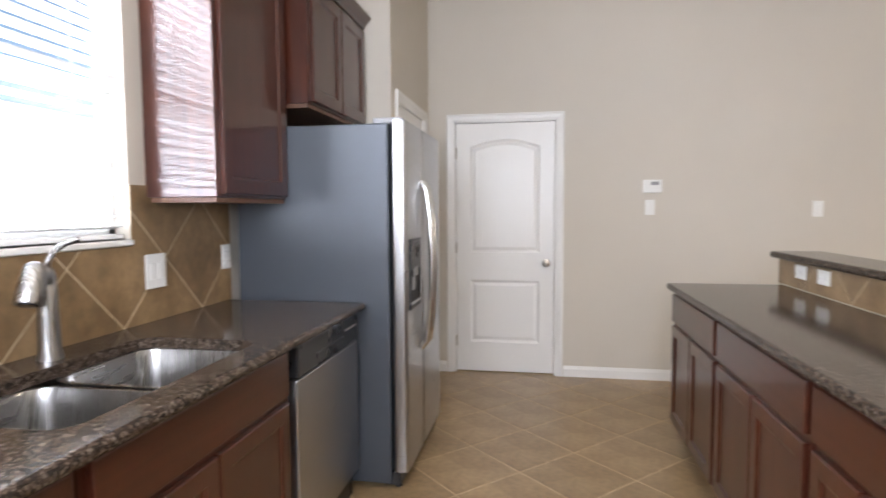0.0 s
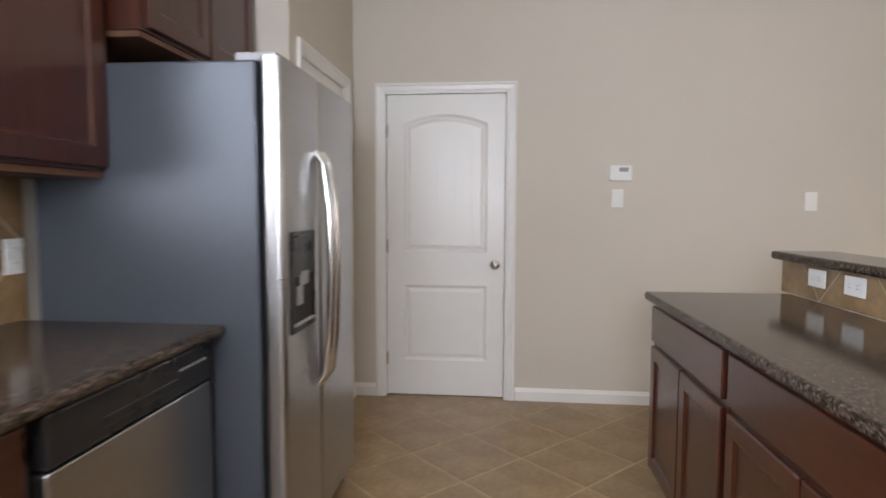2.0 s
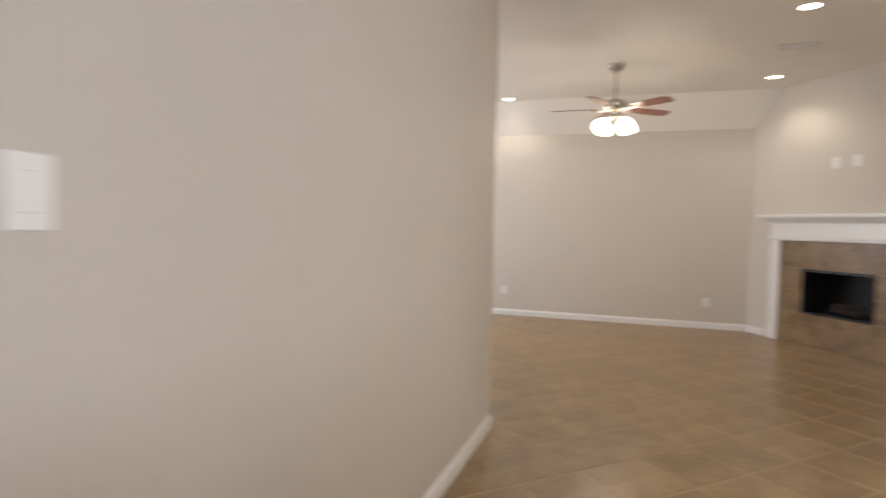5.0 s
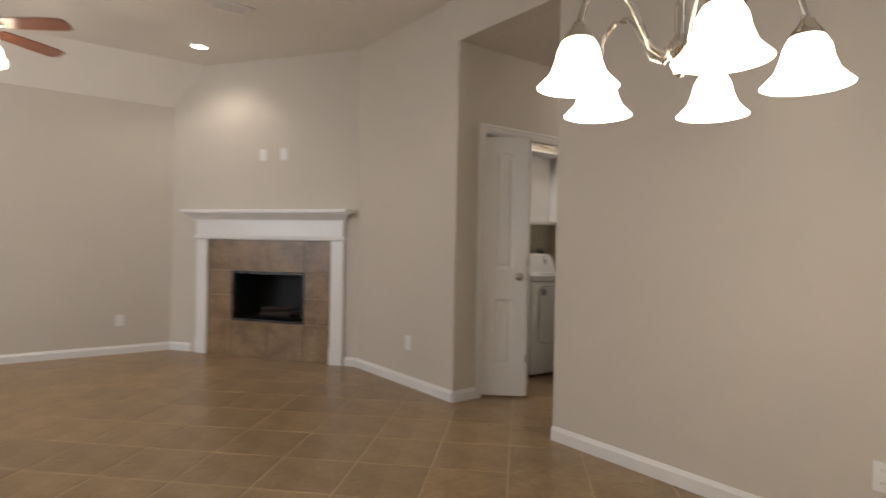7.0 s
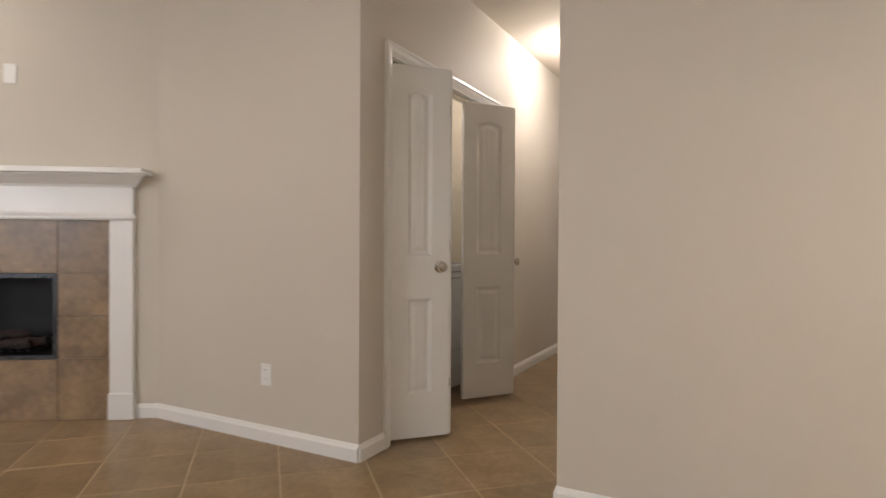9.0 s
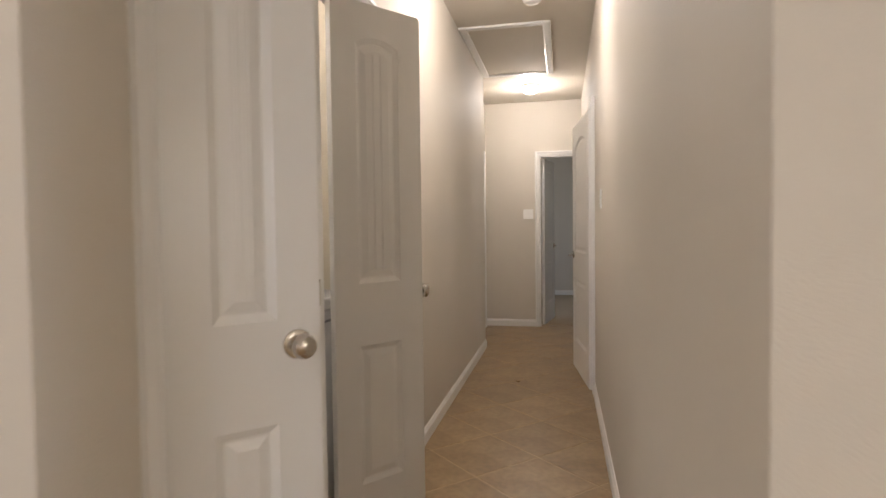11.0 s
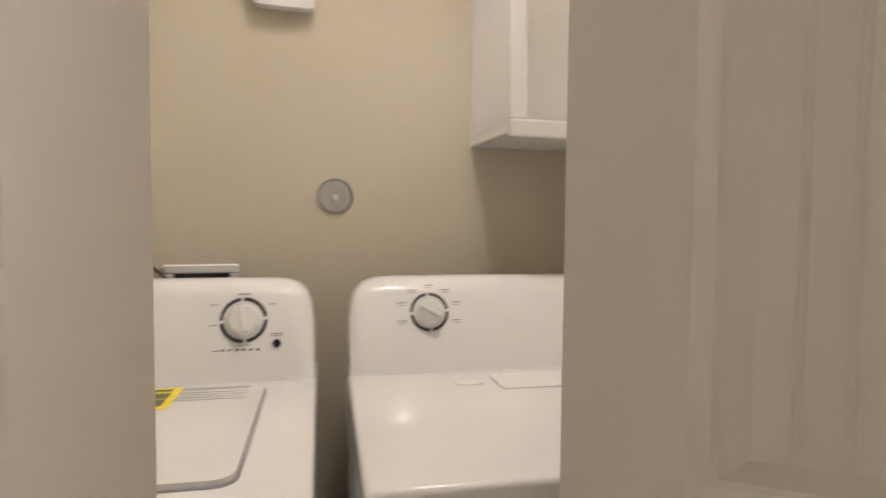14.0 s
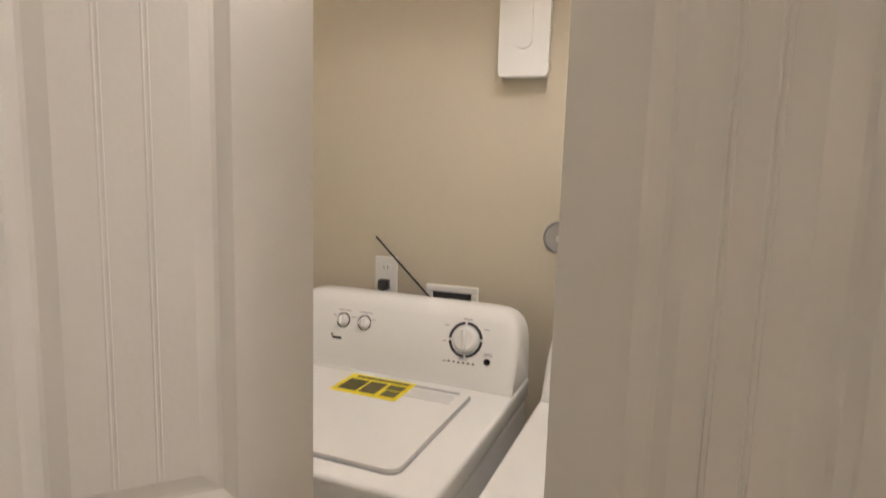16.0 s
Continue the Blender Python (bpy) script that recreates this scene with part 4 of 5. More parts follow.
for p in ((6.1, LN + 0.03, 0.85, 6.15, LN + 0.08, 2.2), (8.45, LN + 0.03, 0.85, 8.5, LN + 0.08, 2.2), (7.27, LN + 0.03, 0.85, 7.33, LN + 0.08, 2.2), (6.1, LN + 0.03, 0.85, 8.5, LN + 0.08, 0.9), (6.1, LN + 0.03, 2.15, 8.5, LN + 0.08, 2.2)):
    part("window_frame", box(*p, 0.003), TRIM, w2)
gp = part("pane", box(6.1, LN + 0.05, 0.85, 8.5, LN + 0.056, 2.2), GLASS, w2)
gp.visible_shadow = False
part("window_sill", box(6.05, LN - 0.03, 0.825, 8.55, LN + 0.05, 0.85, 0.005), TRIM, w2)
w3 = thing("window_3", "white window in the kitchen's end wall", "window", kind="structure")
for p in ((-1.75, -6.07, 1.2, -1.70, -6.03, 2.5), (0.0, -6.07, 1.2, 0.05, -6.03, 2.5), (-0.88, -6.07, 1.2, -0.82, -6.03, 2.5), (-1.70, -6.07, 1.2, 0.0, -6.03, 1.25), (-1.70, -6.07, 2.45, 0.0, -6.03, 2.5)):
    part("window_frame", box(*p, 0.003), TRIM, w3)
gp = part("pane", box(-1.75, -6.055, 1.2, 0.05, -6.049, 2.5), GLASS, w3)
gp.visible_shadow = False
fe = thing("fence", "weathered wooden garden fence outside", "fence")
first = None
for k in range(40):
    if first is None:
        first = part("board", box(-0.01, -0.07, -0.3, 0.01, 0.07, 1.55), FENCE, fe)
        o = first
    else:
        o = new("board", first.data)
        o.parent = fe
    o.location = (-7.0, -7.0 + 0.15 * k, 0)

# ---- fireplace ----
fpl = thing("fireplace", "corner fireplace with white mantel and brown tile surround", "fireplace", FP @ Matrix.Translation((FC, 0, 0)))
LEGI, LEGO = 0.73, 0.865
for sgn in (-1, 1):
    leg = part("pilaster", box(sgn * LEGI, 0.001, 0.0, sgn * LEGO, 0.035, 1.22, 0.003), TRIM, fpl)
    part("plinth", box(sgn * (LEGI - 0.006), 0.001, 0.0, sgn * (LEGO + 0.006), 0.046, 0.16, 0.006, 2), TRIM, leg)
part("frieze", box(-LEGO, 0.001, 1.20, LEGO, 0.04, 1.43, 0.003), TRIM, fpl)
prof = [(0.0, 1.195), (0.048, 1.195), (0.055, 1.205), (0.055, 1.215), (0.046, 1.225), (0.04, 1.24), (0.0, 1.24)]


def mould(parent, name, prof, half):
    """A moulding along the mantel with its outline returned on both ends."""
    bm = bmesh.new()
    a = [[bm.verts.new((sg * (half + o), o, h)) for o, h in prof] for sg in (-1, 1)]
    n = len(prof)
    for k in range(n):
        bm.faces.new((a[0][k], a[0][(k + 1) % n], a[1][(k + 1) % n], a[1][k]))
    for sg, loop in ((-1, a[0]), (1, a[1])):
        back = [bm.verts.new((sg * half, 0.001, h)) for o, h in prof]
        for k in range(n):
            bm.faces.new((loop[k], loop[(k + 1) % n], back[(k + 1) % n], back[k]))
    return part(name, bm, TRIM, parent)


mould(fpl, "lower_moulding", prof, LEGO - 0.03)
mould(fpl, "crown_moulding", [(0.03, 1.39), (0.045, 1.392), (0.05, 1.405), (0.075, 1.42), (0.105, 1.445), (0.12, 1.455), (0.12, 1.462), (0.03, 1.462)], LEGO - 0.02)
part("mantel_shelf", box(-0.965, 0.001, 1.462, 0.965, 0.165, 1.495, 0.006, 2), TRIM, fpl, "white mantel shelf")
part("tile_backing", box(-LEGI, 0.0005, 0, -0.43, 0.006, 1.2), SPLASHG, fpl)
part("tile_backing", box(0.43, 0.0005, 0, LEGI, 0.006, 1.2), SPLASHG, fpl)
part("tile_backing", box(-0.43, 0.0005, 0, 0.43, 0.006, 0.365), SPLASHG, fpl)
part("tile_backing", box(-0.43, 0.0005, 0.878, 0.43, 0.006, 1.2), SPLASHG, fpl)
rows = (0.0, 0.365, 0.622, 0.878, 1.2)
cols = (-LEGI, -0.43, 0.0, 0.43, LEGI)
for r in range(4):
    for c in range(4):
        if r in (1, 2) and c in (1, 2):
            continue
        part("tile", box(cols[c] + 0.0014, 0.004, rows[r] + 0.0014, cols[c + 1] - 0.0014, 0.013, rows[r + 1] - 0.0014, 0.0015), SPLASHT, fpl)
fb = bmesh.new()
for p in ((-0.45, -0.47, 0.355, 0.45, -0.45, 0.893), (-0.45, -0.45, 0.345, 0.45, 0.0, 0.365), (-0.45, -0.45, 0.878, 0.45, 0.0, 0.893), (-0.45, -0.45, 0.365, -0.43, 0, 0.878), (0.43, -0.45, 0.365, 0.45, 0, 0.878)):
    add_box(fb, *p)
part("firebox", fb, SOOT, fpl, "black metal firebox")
for p in ((-0.43, 0.0, 0.365, -0.405, 0.016, 0.878), (0.405, 0.0, 0.365, 0.43, 0.016, 0.878), (-0.405, 0.0, 0.365, 0.405, 0.016, 0.39), (-0.405, 0.0, 0.848, 0.405, 0.016, 0.878)):
    part("metal_trim", box(*p, 0.002), BLACK, fpl)
for k in range(9):
    part("grate_bar", tube([(-0.2 + 0.05 * k, -0.32, 0.395), (-0.2 + 0.05 * k, -0.10, 0.395), (-0.2 + 0.05 * k, -0.08, 0.445)], 0.006, 6), BLACK, fpl)
for p, q, r in (((-0.24, -0.24, 0.43), (0.22, -0.26, 0.435), 0.032), ((-0.18, -0.16, 0.43), (0.20, -0.15, 0.425), 0.028), ((-0.12, -0.26, 0.485), (0.16, -0.13, 0.48), 0.026)):
    a, b = Vector(p), Vector(q)
    part("log", tube([a + (b - a) * k / 8 + Vector((0, 0.006 * math.sin(k * 1.7), 0.006 * math.cos(k * 2.3))) for k in range(9)], r, 9), LOG, fpl, "grey ceramic log", True)

# ---- ceiling lights, fan, vents ----


def recessed(x, y, z):
    g = thing("recessed_light", "white recessed can light, lit", "ceiling light", pose(x, y, z), "recessed ceiling lights")
    part("trim_ring", lathe([(0.062, 0.002), (0.066, -0.004), (0.088, -0.004), (0.092, 0.0), (0.092, 0.001)], 32), TRIM, g, "", True)
    part("lens", lathe([(0.0, -0.002), (0.062, -0.002), (0.064, 0.0)], 32), CANG, g, "glowing lens", True)


# added and unseen: (6.4, 0.9) and the last two, in the kitchen
for px, py in ((5.955, -2.06), (8.165, -2.27), (8.60, 0.835), (6.4, 0.9), (-0.1, -4.2), (-0.1, -2.2)):
    recessed(px, py, CEIL_Z)


def vent(x, y, z, sx, sy):
    g = thing("ceiling_vent", "white ceiling air vent with slats", "vent", pose(x, y, z))
    part("backing", box(-sx / 2 + 0.02, -sy / 2 + 0.02, -0.003, sx / 2 - 0.02, sy / 2 - 0.02, -0.001), INKG, g)
    for p in ((-sx / 2, -sy / 2, sx / 2, -sy / 2 + 0.025), (-sx / 2, sy / 2 - 0.025, sx / 2, sy / 2), (-sx / 2, -sy / 2, -sx / 2 + 0.025, sy / 2), (sx / 2 - 0.025, -sy / 2, sx / 2, sy / 2)):
        part("frame", box(p[0], p[1], -0.010, p[2], p[3], 0.0, 0.002), TRIM, g)
    n = 7
    for k in range(n):
        x0 = -sx / 2 + 0.03 + (sx - 0.06) * (k + 0.5) / n
        bm = box(-0.009, -sy / 2 + 0.02, -0.001, 0.009, sy / 2 - 0.02, 0.001)
        bmesh.ops.transform(bm, matrix=pose(x0, 0, -0.007, 0, 35, 0), verts=bm.verts)
        part("slat", bm, TRIM, g)


vent(7.025, -2.215, CEIL_Z, 0.20, 0.32)
vent(7.53, 1.0, CEIL_Z, 0.20, 0.32)

fan = thing("ceiling_fan", "five-blade ceiling fan, reddish wood blades and lit glass shades", "ceiling fan", pose(7.215, -0.608, CEIL_Z))
part("canopy", lathe([(0.0, 0.0), (0.075, 0.0), (0.075, -0.02), (0.06, -0.05), (0.03, -0.07), (0.015, -0.075)], 28), NICKEL, fan, "", True)
part("downrod", cyl(Matrix.Translation((0, 0, -0.22)), 0.012, 0.32, 12), NICKEL, fan, "", True)
DROP = Matrix.Translation((0, 0, -0.10))
part("motor", lathe([(0.015, -0.26), (0.05, -0.265), (0.10, -0.285), (0.125, -0.31), (0.125, -0.36), (0.11, -0.385), (0.06, -0.40), (0.055, -0.44), (0.075, -0.45), (0.07, -0.47), (0.0, -0.48)], 32, DROP), NICKEL, fan, "", True)
bladebm = bmesh.new()
pts = [(0.20, -0.045), (0.24, -0.058), (0.50, -0.068), (0.62, -0.066), (0.655, -0.05), (0.665, 0.0), (0.655, 0.05), (0.62, 0.066), (0.50, 0.068), (0.24, 0.058), (0.20, 0.045)]
prism(pts, -0.004, 0.004, bladebm)
first = None
for k in range(5):
    a = 18 + 72 * k
    if first is None:
        first = part("blade", bladebm, BLADE, fan, "reddish brown wooden blade")
        o = first
    else:
        o = new("blade", first.data)
        o.parent = fan
    o.matrix_local = pose(0, 0, -0.465, 0, 0, a) @ pose(0, 0, 0, -12, 0, 0)
    part("blade_iron", tube([Vector((math.cos(radians(a)) * r, math.sin(radians(a)) * r, z)) for r, z in ((0.10, -0.475), (0.16, -0.485), (0.24, -0.474))], 0.010, 8), NICKEL, fan, "", True)
for k in range(4):
    a = radians(40 + 90 * k)
    c, s_ = math.cos(a), math.sin(a)
    part("lamp_arm", tube([(c * 0.05, s_ * 0.05, -0.555), (c * 0.10, s_ * 0.10, -0.57), (c * 0.15, s_ * 0.15, -0.585)], 0.010, 8), NICKEL, fan, "", True)
    lm = Matrix.Translation((c * 0.15, s_ * 0.15, -0.59)) @ pose(0, 0, 0, 0, 0, math.degrees(a)) @ pose(0, 0, 0, 0, -18, 0)
    part("shade", lathe([(0.022, 0.01), (0.04, -0.005), (0.066, -0.035), (0.082, -0.07), (0.082, -0.10), (0.066, -0.125), (0.0, -0.132)], 24, lm), SHADEG, fan, "glowing frosted glass shade", True)
for dx, ln in ((0.03, 0.16), (-0.03, 0.12)):
    part("pull_chain", cyl(Matrix.Translation((dx, 0, -0.58 - ln / 2)), 0.0015, ln, 6), NICKEL, fan)

# ---- chandelier ----
CHX, CHY, CHZ = 3.125, -2.07, 1.588
ch = thing("chandelier", "nickel five-arm chandelier with lit frosted bell shades", "chandelier", pose(CHX, CHY, CHZ))
part("finial", lathe([(0.0, -0.02), (0.012, -0.012), (0.016, 0.0), (0.010, 0.012), (0.022, 0.025), (0.034, 0.04), (0.034, 0.055), (0.018, 0.07), (0.012, 0.08)], 24), NICKEL, ch, "", True)
part("stem", lathe([(0.012, 0.07), (0.011, 0.20), (0.015, 0.22), (0.012, 0.24), (0.016, 0.26), (0.045, 0.272), (0.052, 0.28), (0.045, 0.288), (0.018, 0.297), (0.010, 0.31), (0.0, 0.315)], 24), NICKEL, ch, "", True)
part("canopy", lathe([(0.0, CEIL_Z - CHZ), (0.065, CEIL_Z - CHZ), (0.062, CEIL_Z - CHZ - 0.02), (0.03, CEIL_Z - CHZ - 0.05), (0.0, CEIL_Z - CHZ - 0.055)], 28), NICKEL, ch, "", True)
z, k = 0.31, 0
linkbm = tube([(0.011 * math.cos(t), 0, 0.020 * math.sin(t)) for t in [2 * math.pi * j / 12 for j in range(13)]], 0.0022, 6)
first = None
while z < CEIL_Z - CHZ - 0.06:
    if first is None:
        first = part("chain_link", linkbm, NICKEL, ch, "", True)
        o = first
    else:
        o = new("chain_link", first.data)
        o.parent = ch
    o.matrix_local = pose(0, 0, z + 0.018, 0, 0, 90 * (k % 2))
    z, k = z + 0.034, k + 1
part("cord", tube([(0.004, 0.0, 0.30), (-0.004, 0.004, 0.7), (0.004, -0.003, 1.1), (0, 0, CEIL_Z - CHZ - 0.05)], 0.003, 6), NICKEL, ch)
ARM0 = 65.5
for k in range(5):
    a = radians(ARM0 + 72 * k)
    c, s_ = math.cos(a), math.sin(a)
    prof = [(0.02, 0.045), (0.045, 0.030), (0.075, 0.045), (0.10, 0.09), (0.125, 0.135), (0.155, 0.165), (0.195, 0.172), (0.232, 0.145), (0.250, 0.085)]
    arm = part("arm", tube([(c * r, s_ * r, z) for r, z in prof], 0.0075, 10), NICKEL, ch, "", True)
    lm = Matrix.Translation((c * 0.252, s_ * 0.252, -0.005)) @ Matrix.Diagonal((1.04, 1.04, 0.77, 1))
    part("socket_cap", lathe([(0.0, 0.115), (0.012, 0.112), (0.018, 0.095), (0.030, 0.075), (0.032, 0.062), (0.026, 0.055)], 20, lm), NICKEL, arm, "", True)
    part("shade", lathe([(0.024, 0.068), (0.034, 0.060), (0.044, 0.035), (0.050, 0.0), (0.060, -0.035), (0.078, -0.062), (0.086, -0.072), (0.083, -0.073), (0.056, -0.036), (0.046, 0.0), (0.03, 0.055), (0.0, 0.06)], 28, lm), SHADEG, arm, "glowing frosted glass bell shade", True)
    bulb("chandelier_bulb", CHX + c * 0.252, CHY + s_ * 0.252, CHZ - 0.10, 4.2)
for k in range(4):
    a = radians(40 + 90 * k)
    bulb("fan_bulb", 7.215 + math.cos(a) * 0.15, -0.608 + math.sin(a) * 0.15, CEIL_Z - 0.80, 6)

# ---- hall fixtures ----
for x, y in ((5.305, -9.0), (5.28, -5.8)):
    hl = thing("dome_light", "round glass hall ceiling light, lit", "ceiling light", pose(x, y, HALL_Z), "hall ceiling lights")
    part("base", lathe([(0.0, 0.0), (0.105, 0.0), (0.105, -0.018), (0.095, -0.022)], 32), NICKEL, hl, "", True)
    part("dome", lathe([(0.098, -0.02), (0.095, -0.035), (0.075, -0.065), (0.04, -0.08), (0.0, -0.084)], 32), DOMEG, hl, "glowing frosted dome", True)
ha = thing("attic_hatch", "white framed attic hatch in the hall ceiling", "attic hatch")
part("panel", box(5.12, -8.45, HALL_Z - 0.006, 5.68, -7.15, HALL_Z - 0.001), HALLCEIL, ha)
for p in ((5.06, -8.51, 5.12, -7.09), (5.68, -8.51, 5.74, -7.09), (5.12, -8.51, 5.68, -8.45), (5.12, -7.15, 5.68, -7.09)):
    part("trim", box(p[0], p[1], HALL_Z - 0.018, p[2], p[3], HALL_Z, 0.006, 2), TRIM, ha)
sd = thing("smoke_detector", "white round smoke detector on the hall ceiling", "smoke detector", pose(5.17, -6.65, HALL_Z))
part("case", lathe([(0.0, -0.035), (0.045, -0.034), (0.06, -0.025), (0.065, -0.01), (0.065, 0.0)], 28), PLASTIC, sd, "", True)
part("vent_ring", lathe([(0.040, -0.0345), (0.044, -0.038), (0.048, -0.034)], 28), PLASTIC, sd, "", True)

# ---- laundry ----


def console(y0, y1, x_front, z0, z1, parent):
    """The sloping control console at the back of a machine, its ends rounded off."""
    bm = bmesh.new()
    prof = [(x_front, z0), (x_front + 0.012, z0 + 0.03), (x_front + 0.055, z1 - 0.03), (x_front + 0.075, z1 - 0.008), (x_front + 0.10, z1), (x_front + 0.155, z1 - 0.004), (x_front + 0.165, z0)]
    steps = []
    n = 8
    for k in range(n + 1):
        a = radians(90 * k / n)
        steps.append((0.055 * (1 - math.sin(a)), 0.26 * (1 - math.cos(a))))
    ys = [(y0 + d, 1 - c * 0.9) for d, c in reversed(steps)][::-1] + [(y1 - d, 1 - c * 0.9) for d, c in steps[::-1]][::-1]
    ys = sorted({(y0 + d, 1 - e) for d, e in zip([0, 0.006, 0.016, 0.032, 0.055, 0.085], [0.42, 0.24, 0.13, 0.055, 0.015, 0.0])} | {(y1 - d, 1 - e) for d, e in zip([0, 0.006, 0.016, 0.032, 0.055, 0.085], [0.42, 0.24, 0.13, 0.055, 0.015, 0.0])})
    rings = [[bm.verts.new((x, y, z0 + (z - z0) * f)) for x, z in prof] for y, f in ys]
    m = len(prof)
    for a, b in zip(rings, rings[1:]):
        for k in range(m):
            bm.faces.new((a[k], a[(k + 1) % m], b[(k + 1) % m], b[k]))
    bm.faces.new(rings[0])
    bm.faces.new(rings[-1])
    return part("console", bm, ENAMEL, parent, "", True)


SLOPE = math.degrees(math.atan2(0.055 - 0.012, 0.19 - 0.06))


def on_console(x_front, y, z, z0, z1):
    """A frame on the sloping face: z out of it, x along it to the right of the user, y up it."""
    f = (z - z0 - 0.03) / (z1 - z0 - 0.06)
    x = x_front + 0.012 + 0.043 * f
    up = Vector((0.043, 0, z1 - z0 - 0.06)).normalized()
    right = Vector((0, -1, 0))
    out = right.cross(up)
    return Matrix(((right.x, up.x, out.x, x), (right.y, up.y, out.y, y), (right.z, up.z, out.z, z), (0, 0, 0, 1)))


def dial(m, r, parent, turn=0, name="dial"):
    g = part(name, lathe([(0.0, 0.016), (r * 0.55, 0.016), (r * 0.66, 0.012), (r * 0.74, 0.002), (r * 0.74, 0.0)], 32, m), ENAMEL, parent, "", True)
    bm = bmesh.new()
    n = 44
    for k in range(n):
        if k % 11 in (0,):
            continue
        a0, a1 = 2 * math.pi * k / n, 2 * math.pi * (k + 1) / n
        q = [m @ Vector((rr * math.cos(a), rr * math.sin(a), 0.0012)) for rr, a in ((r * 0.84, a0), (r, a0), (r, a1), (r * 0.84, a1))]
        bm.faces.new([bm.verts.new(v) for v in q])
    part("ring_mark", bm, INK, g, "dark ring of marks")
    bm = box(-r * 0.10, -r * 0.58, 0.014, r * 0.10, r * 0.58, 0.024, 0.002)
    bmesh.ops.transform(bm, matrix=m @ pose(0, 0, 0, 0, 0, turn), verts=bm.verts)
    part("grip", bm, ENAMEL, g)
    return g


def bars(m, parent, rows, mat=None, name="print_line"):
    bm = bmesh.new()
    for x, y, w, h in rows:
        q = [m @ Vector(p) for p in ((x, y, 0.0012), (x + w, y, 0.0012), (x + w, y + h, 0.0012), (x, y + h, 0.0012))]
        bm.faces.new([bm.verts.new(v) for v in q])
    return part(name, bm, mat or INKG, parent)


MX = 5.972                                 # front of both machines
CX0, CZ0, CZ1 = 6.463, 0.925, 1.106


def machine(name, label, y0, y1, front, top_z=0.915):
    g = thing(name, label, name.replace("_", " "))
    part("cabinet", box(front + 0.012, y0 + 0.004, 0.02, LB - 0.085, y1 - 0.004, top_z - 0.055, 0.018, 3), ENAMEL, g, "", True)
    part("top", box(front, y0, top_z - 0.052, LB - 0.085, y1, top_z, 0.009, 3), ENAMEL, g, "", True)
    for x in (front + 0.06, LB - 0.14):
        for y in (y0 + 0.06, y1 - 0.06):
            part("foot", cyl(Matrix.Translation((x, y, 0.011)), 0.02, 0.022, 12), BLACK, g)
    console(y0 + 0.006, y1 - 0.006, CX0, top_z - 0.004, CZ1, g)
    return g


WA0, WA1 = -4.512, -3.825
DR0, DR1 = -5.340, -4.570
wa = machine("washing_machine", "white top-load washing machine with yellow lid label", WA0, WA1, MX)
lid = bmesh.new()
prism(rounded(6.025, -4.42, 6.425, -3.88, 0.025, 5), 0.9155, 0.924, lid)
lid = part("lid", lid, ENAMEL, wa, "white lid with rounded corners", True)
part("lid_gap", prism(rounded(6.021, -4.424, 6.429, -3.876, 0.027, 5), 0.9150, 0.9162), GREYPL, lid)
part("energy_label", box(6.298, -4.278, 0.9242, 6.418, -4.100, 0.9248), YELLOW, lid, "yellow label with dark print")
bm = bmesh.new()
for x0, y0, x1, y1 in ((6.315, -4.266, 6.35, -4.228), (6.315, -4.215, 6.385, -4.170), (6.315, -4.164, 6.385, -4.113), (6.355, -4.266, 6.385, -4.223), (6.397, -4.264, 6.409, -4.119)):
    add_box(bm, x0, y0, 0.9247, x1, y1, 0.9252)
part("label_print", bm, node_mat("label_print_ink", (0.10, 0.09, 0.03), 0.5), lid)
bm = bmesh.new()
add_box(bm, 6.400, -4.395, 0.9242, 6.414, -4.255, 0.9247)
for k in range(4):
    add_box(bm, 6.340 + 0.014 * k, -4.395 + 0.006 * (k % 2), 0.9242, 6.343 + 0.014 * k, -4.260 - 0.012 * (k % 3), 0.9246)
part("lid_print", bm, INKG, lid)
dz = 1.029
dial(on_console(CX0, -4.371, dz, 0.911, CZ1), 0.045, wa, 8)
for y in (-4.078, -4.012):
    dial(on_console(CX0, y, dz + 0.006, 0.911, CZ1), 0.021, wa, 5, "small_dial")
    bars(on_console(CX0, y, dz + 0.006, 0.911, CZ1), wa, [(-0.02, 0.027, 0.04, 0.002), (-0.033, 0.010, 0.008, 0.002), (0.024, 0.010, 0.008, 0.002)])
cm = on_console(CX0, -4.371, dz, 0.911, CZ1)
bars(cm, wa, [(-0.012, 0.050, 0.024, 0.003), (-0.062, 0.030, 0.014, 0.002), (0.046, 0.030, 0.014, 0.002), (-0.062, -0.010, 0.012, 0.002), (-0.012, -0.05, 0.024, 0.002)])
bars(on_console(CX0, -4.371, 0.972, 0.911, CZ1), wa, [(-0.04 + 0.013 * k, 0, 0.006, 0.004) for k in range(6)] + [(-0.055, 0.0, 0.010, 0.002)], INK, "cycle_mark")
bm = cyl(on_console(CX0, -4.434, 0.984, 0.911, CZ1), 0.0085, 0.010, 18, None, 0.002)
part("start_button", bm, BLACK, wa, "small dark start button", True)
bars(on_console(CX0, -4.434, 0.984, 0.911, CZ1), wa, [(-0.010, 0.018, 0.02, 0.0025), (-0.012, 0.014, 0.024, 0.0018)])
bars(on_console(CX0, -3.985, 0.985, 0.911, CZ1), wa, [(-0.0, 0, 0.03, 0.006), (-0.005, 0.007, 0.006, 0.006)], INK, "maker_mark")

dr = machine("dryer", "white clothes dryer with front door and dial", DR0, DR1, MX)
dm = on_console(CX0, -4.742, 1.035, 0.911, CZ1)
dial(dm, 0.041, dr, 60)
random.seed(4)
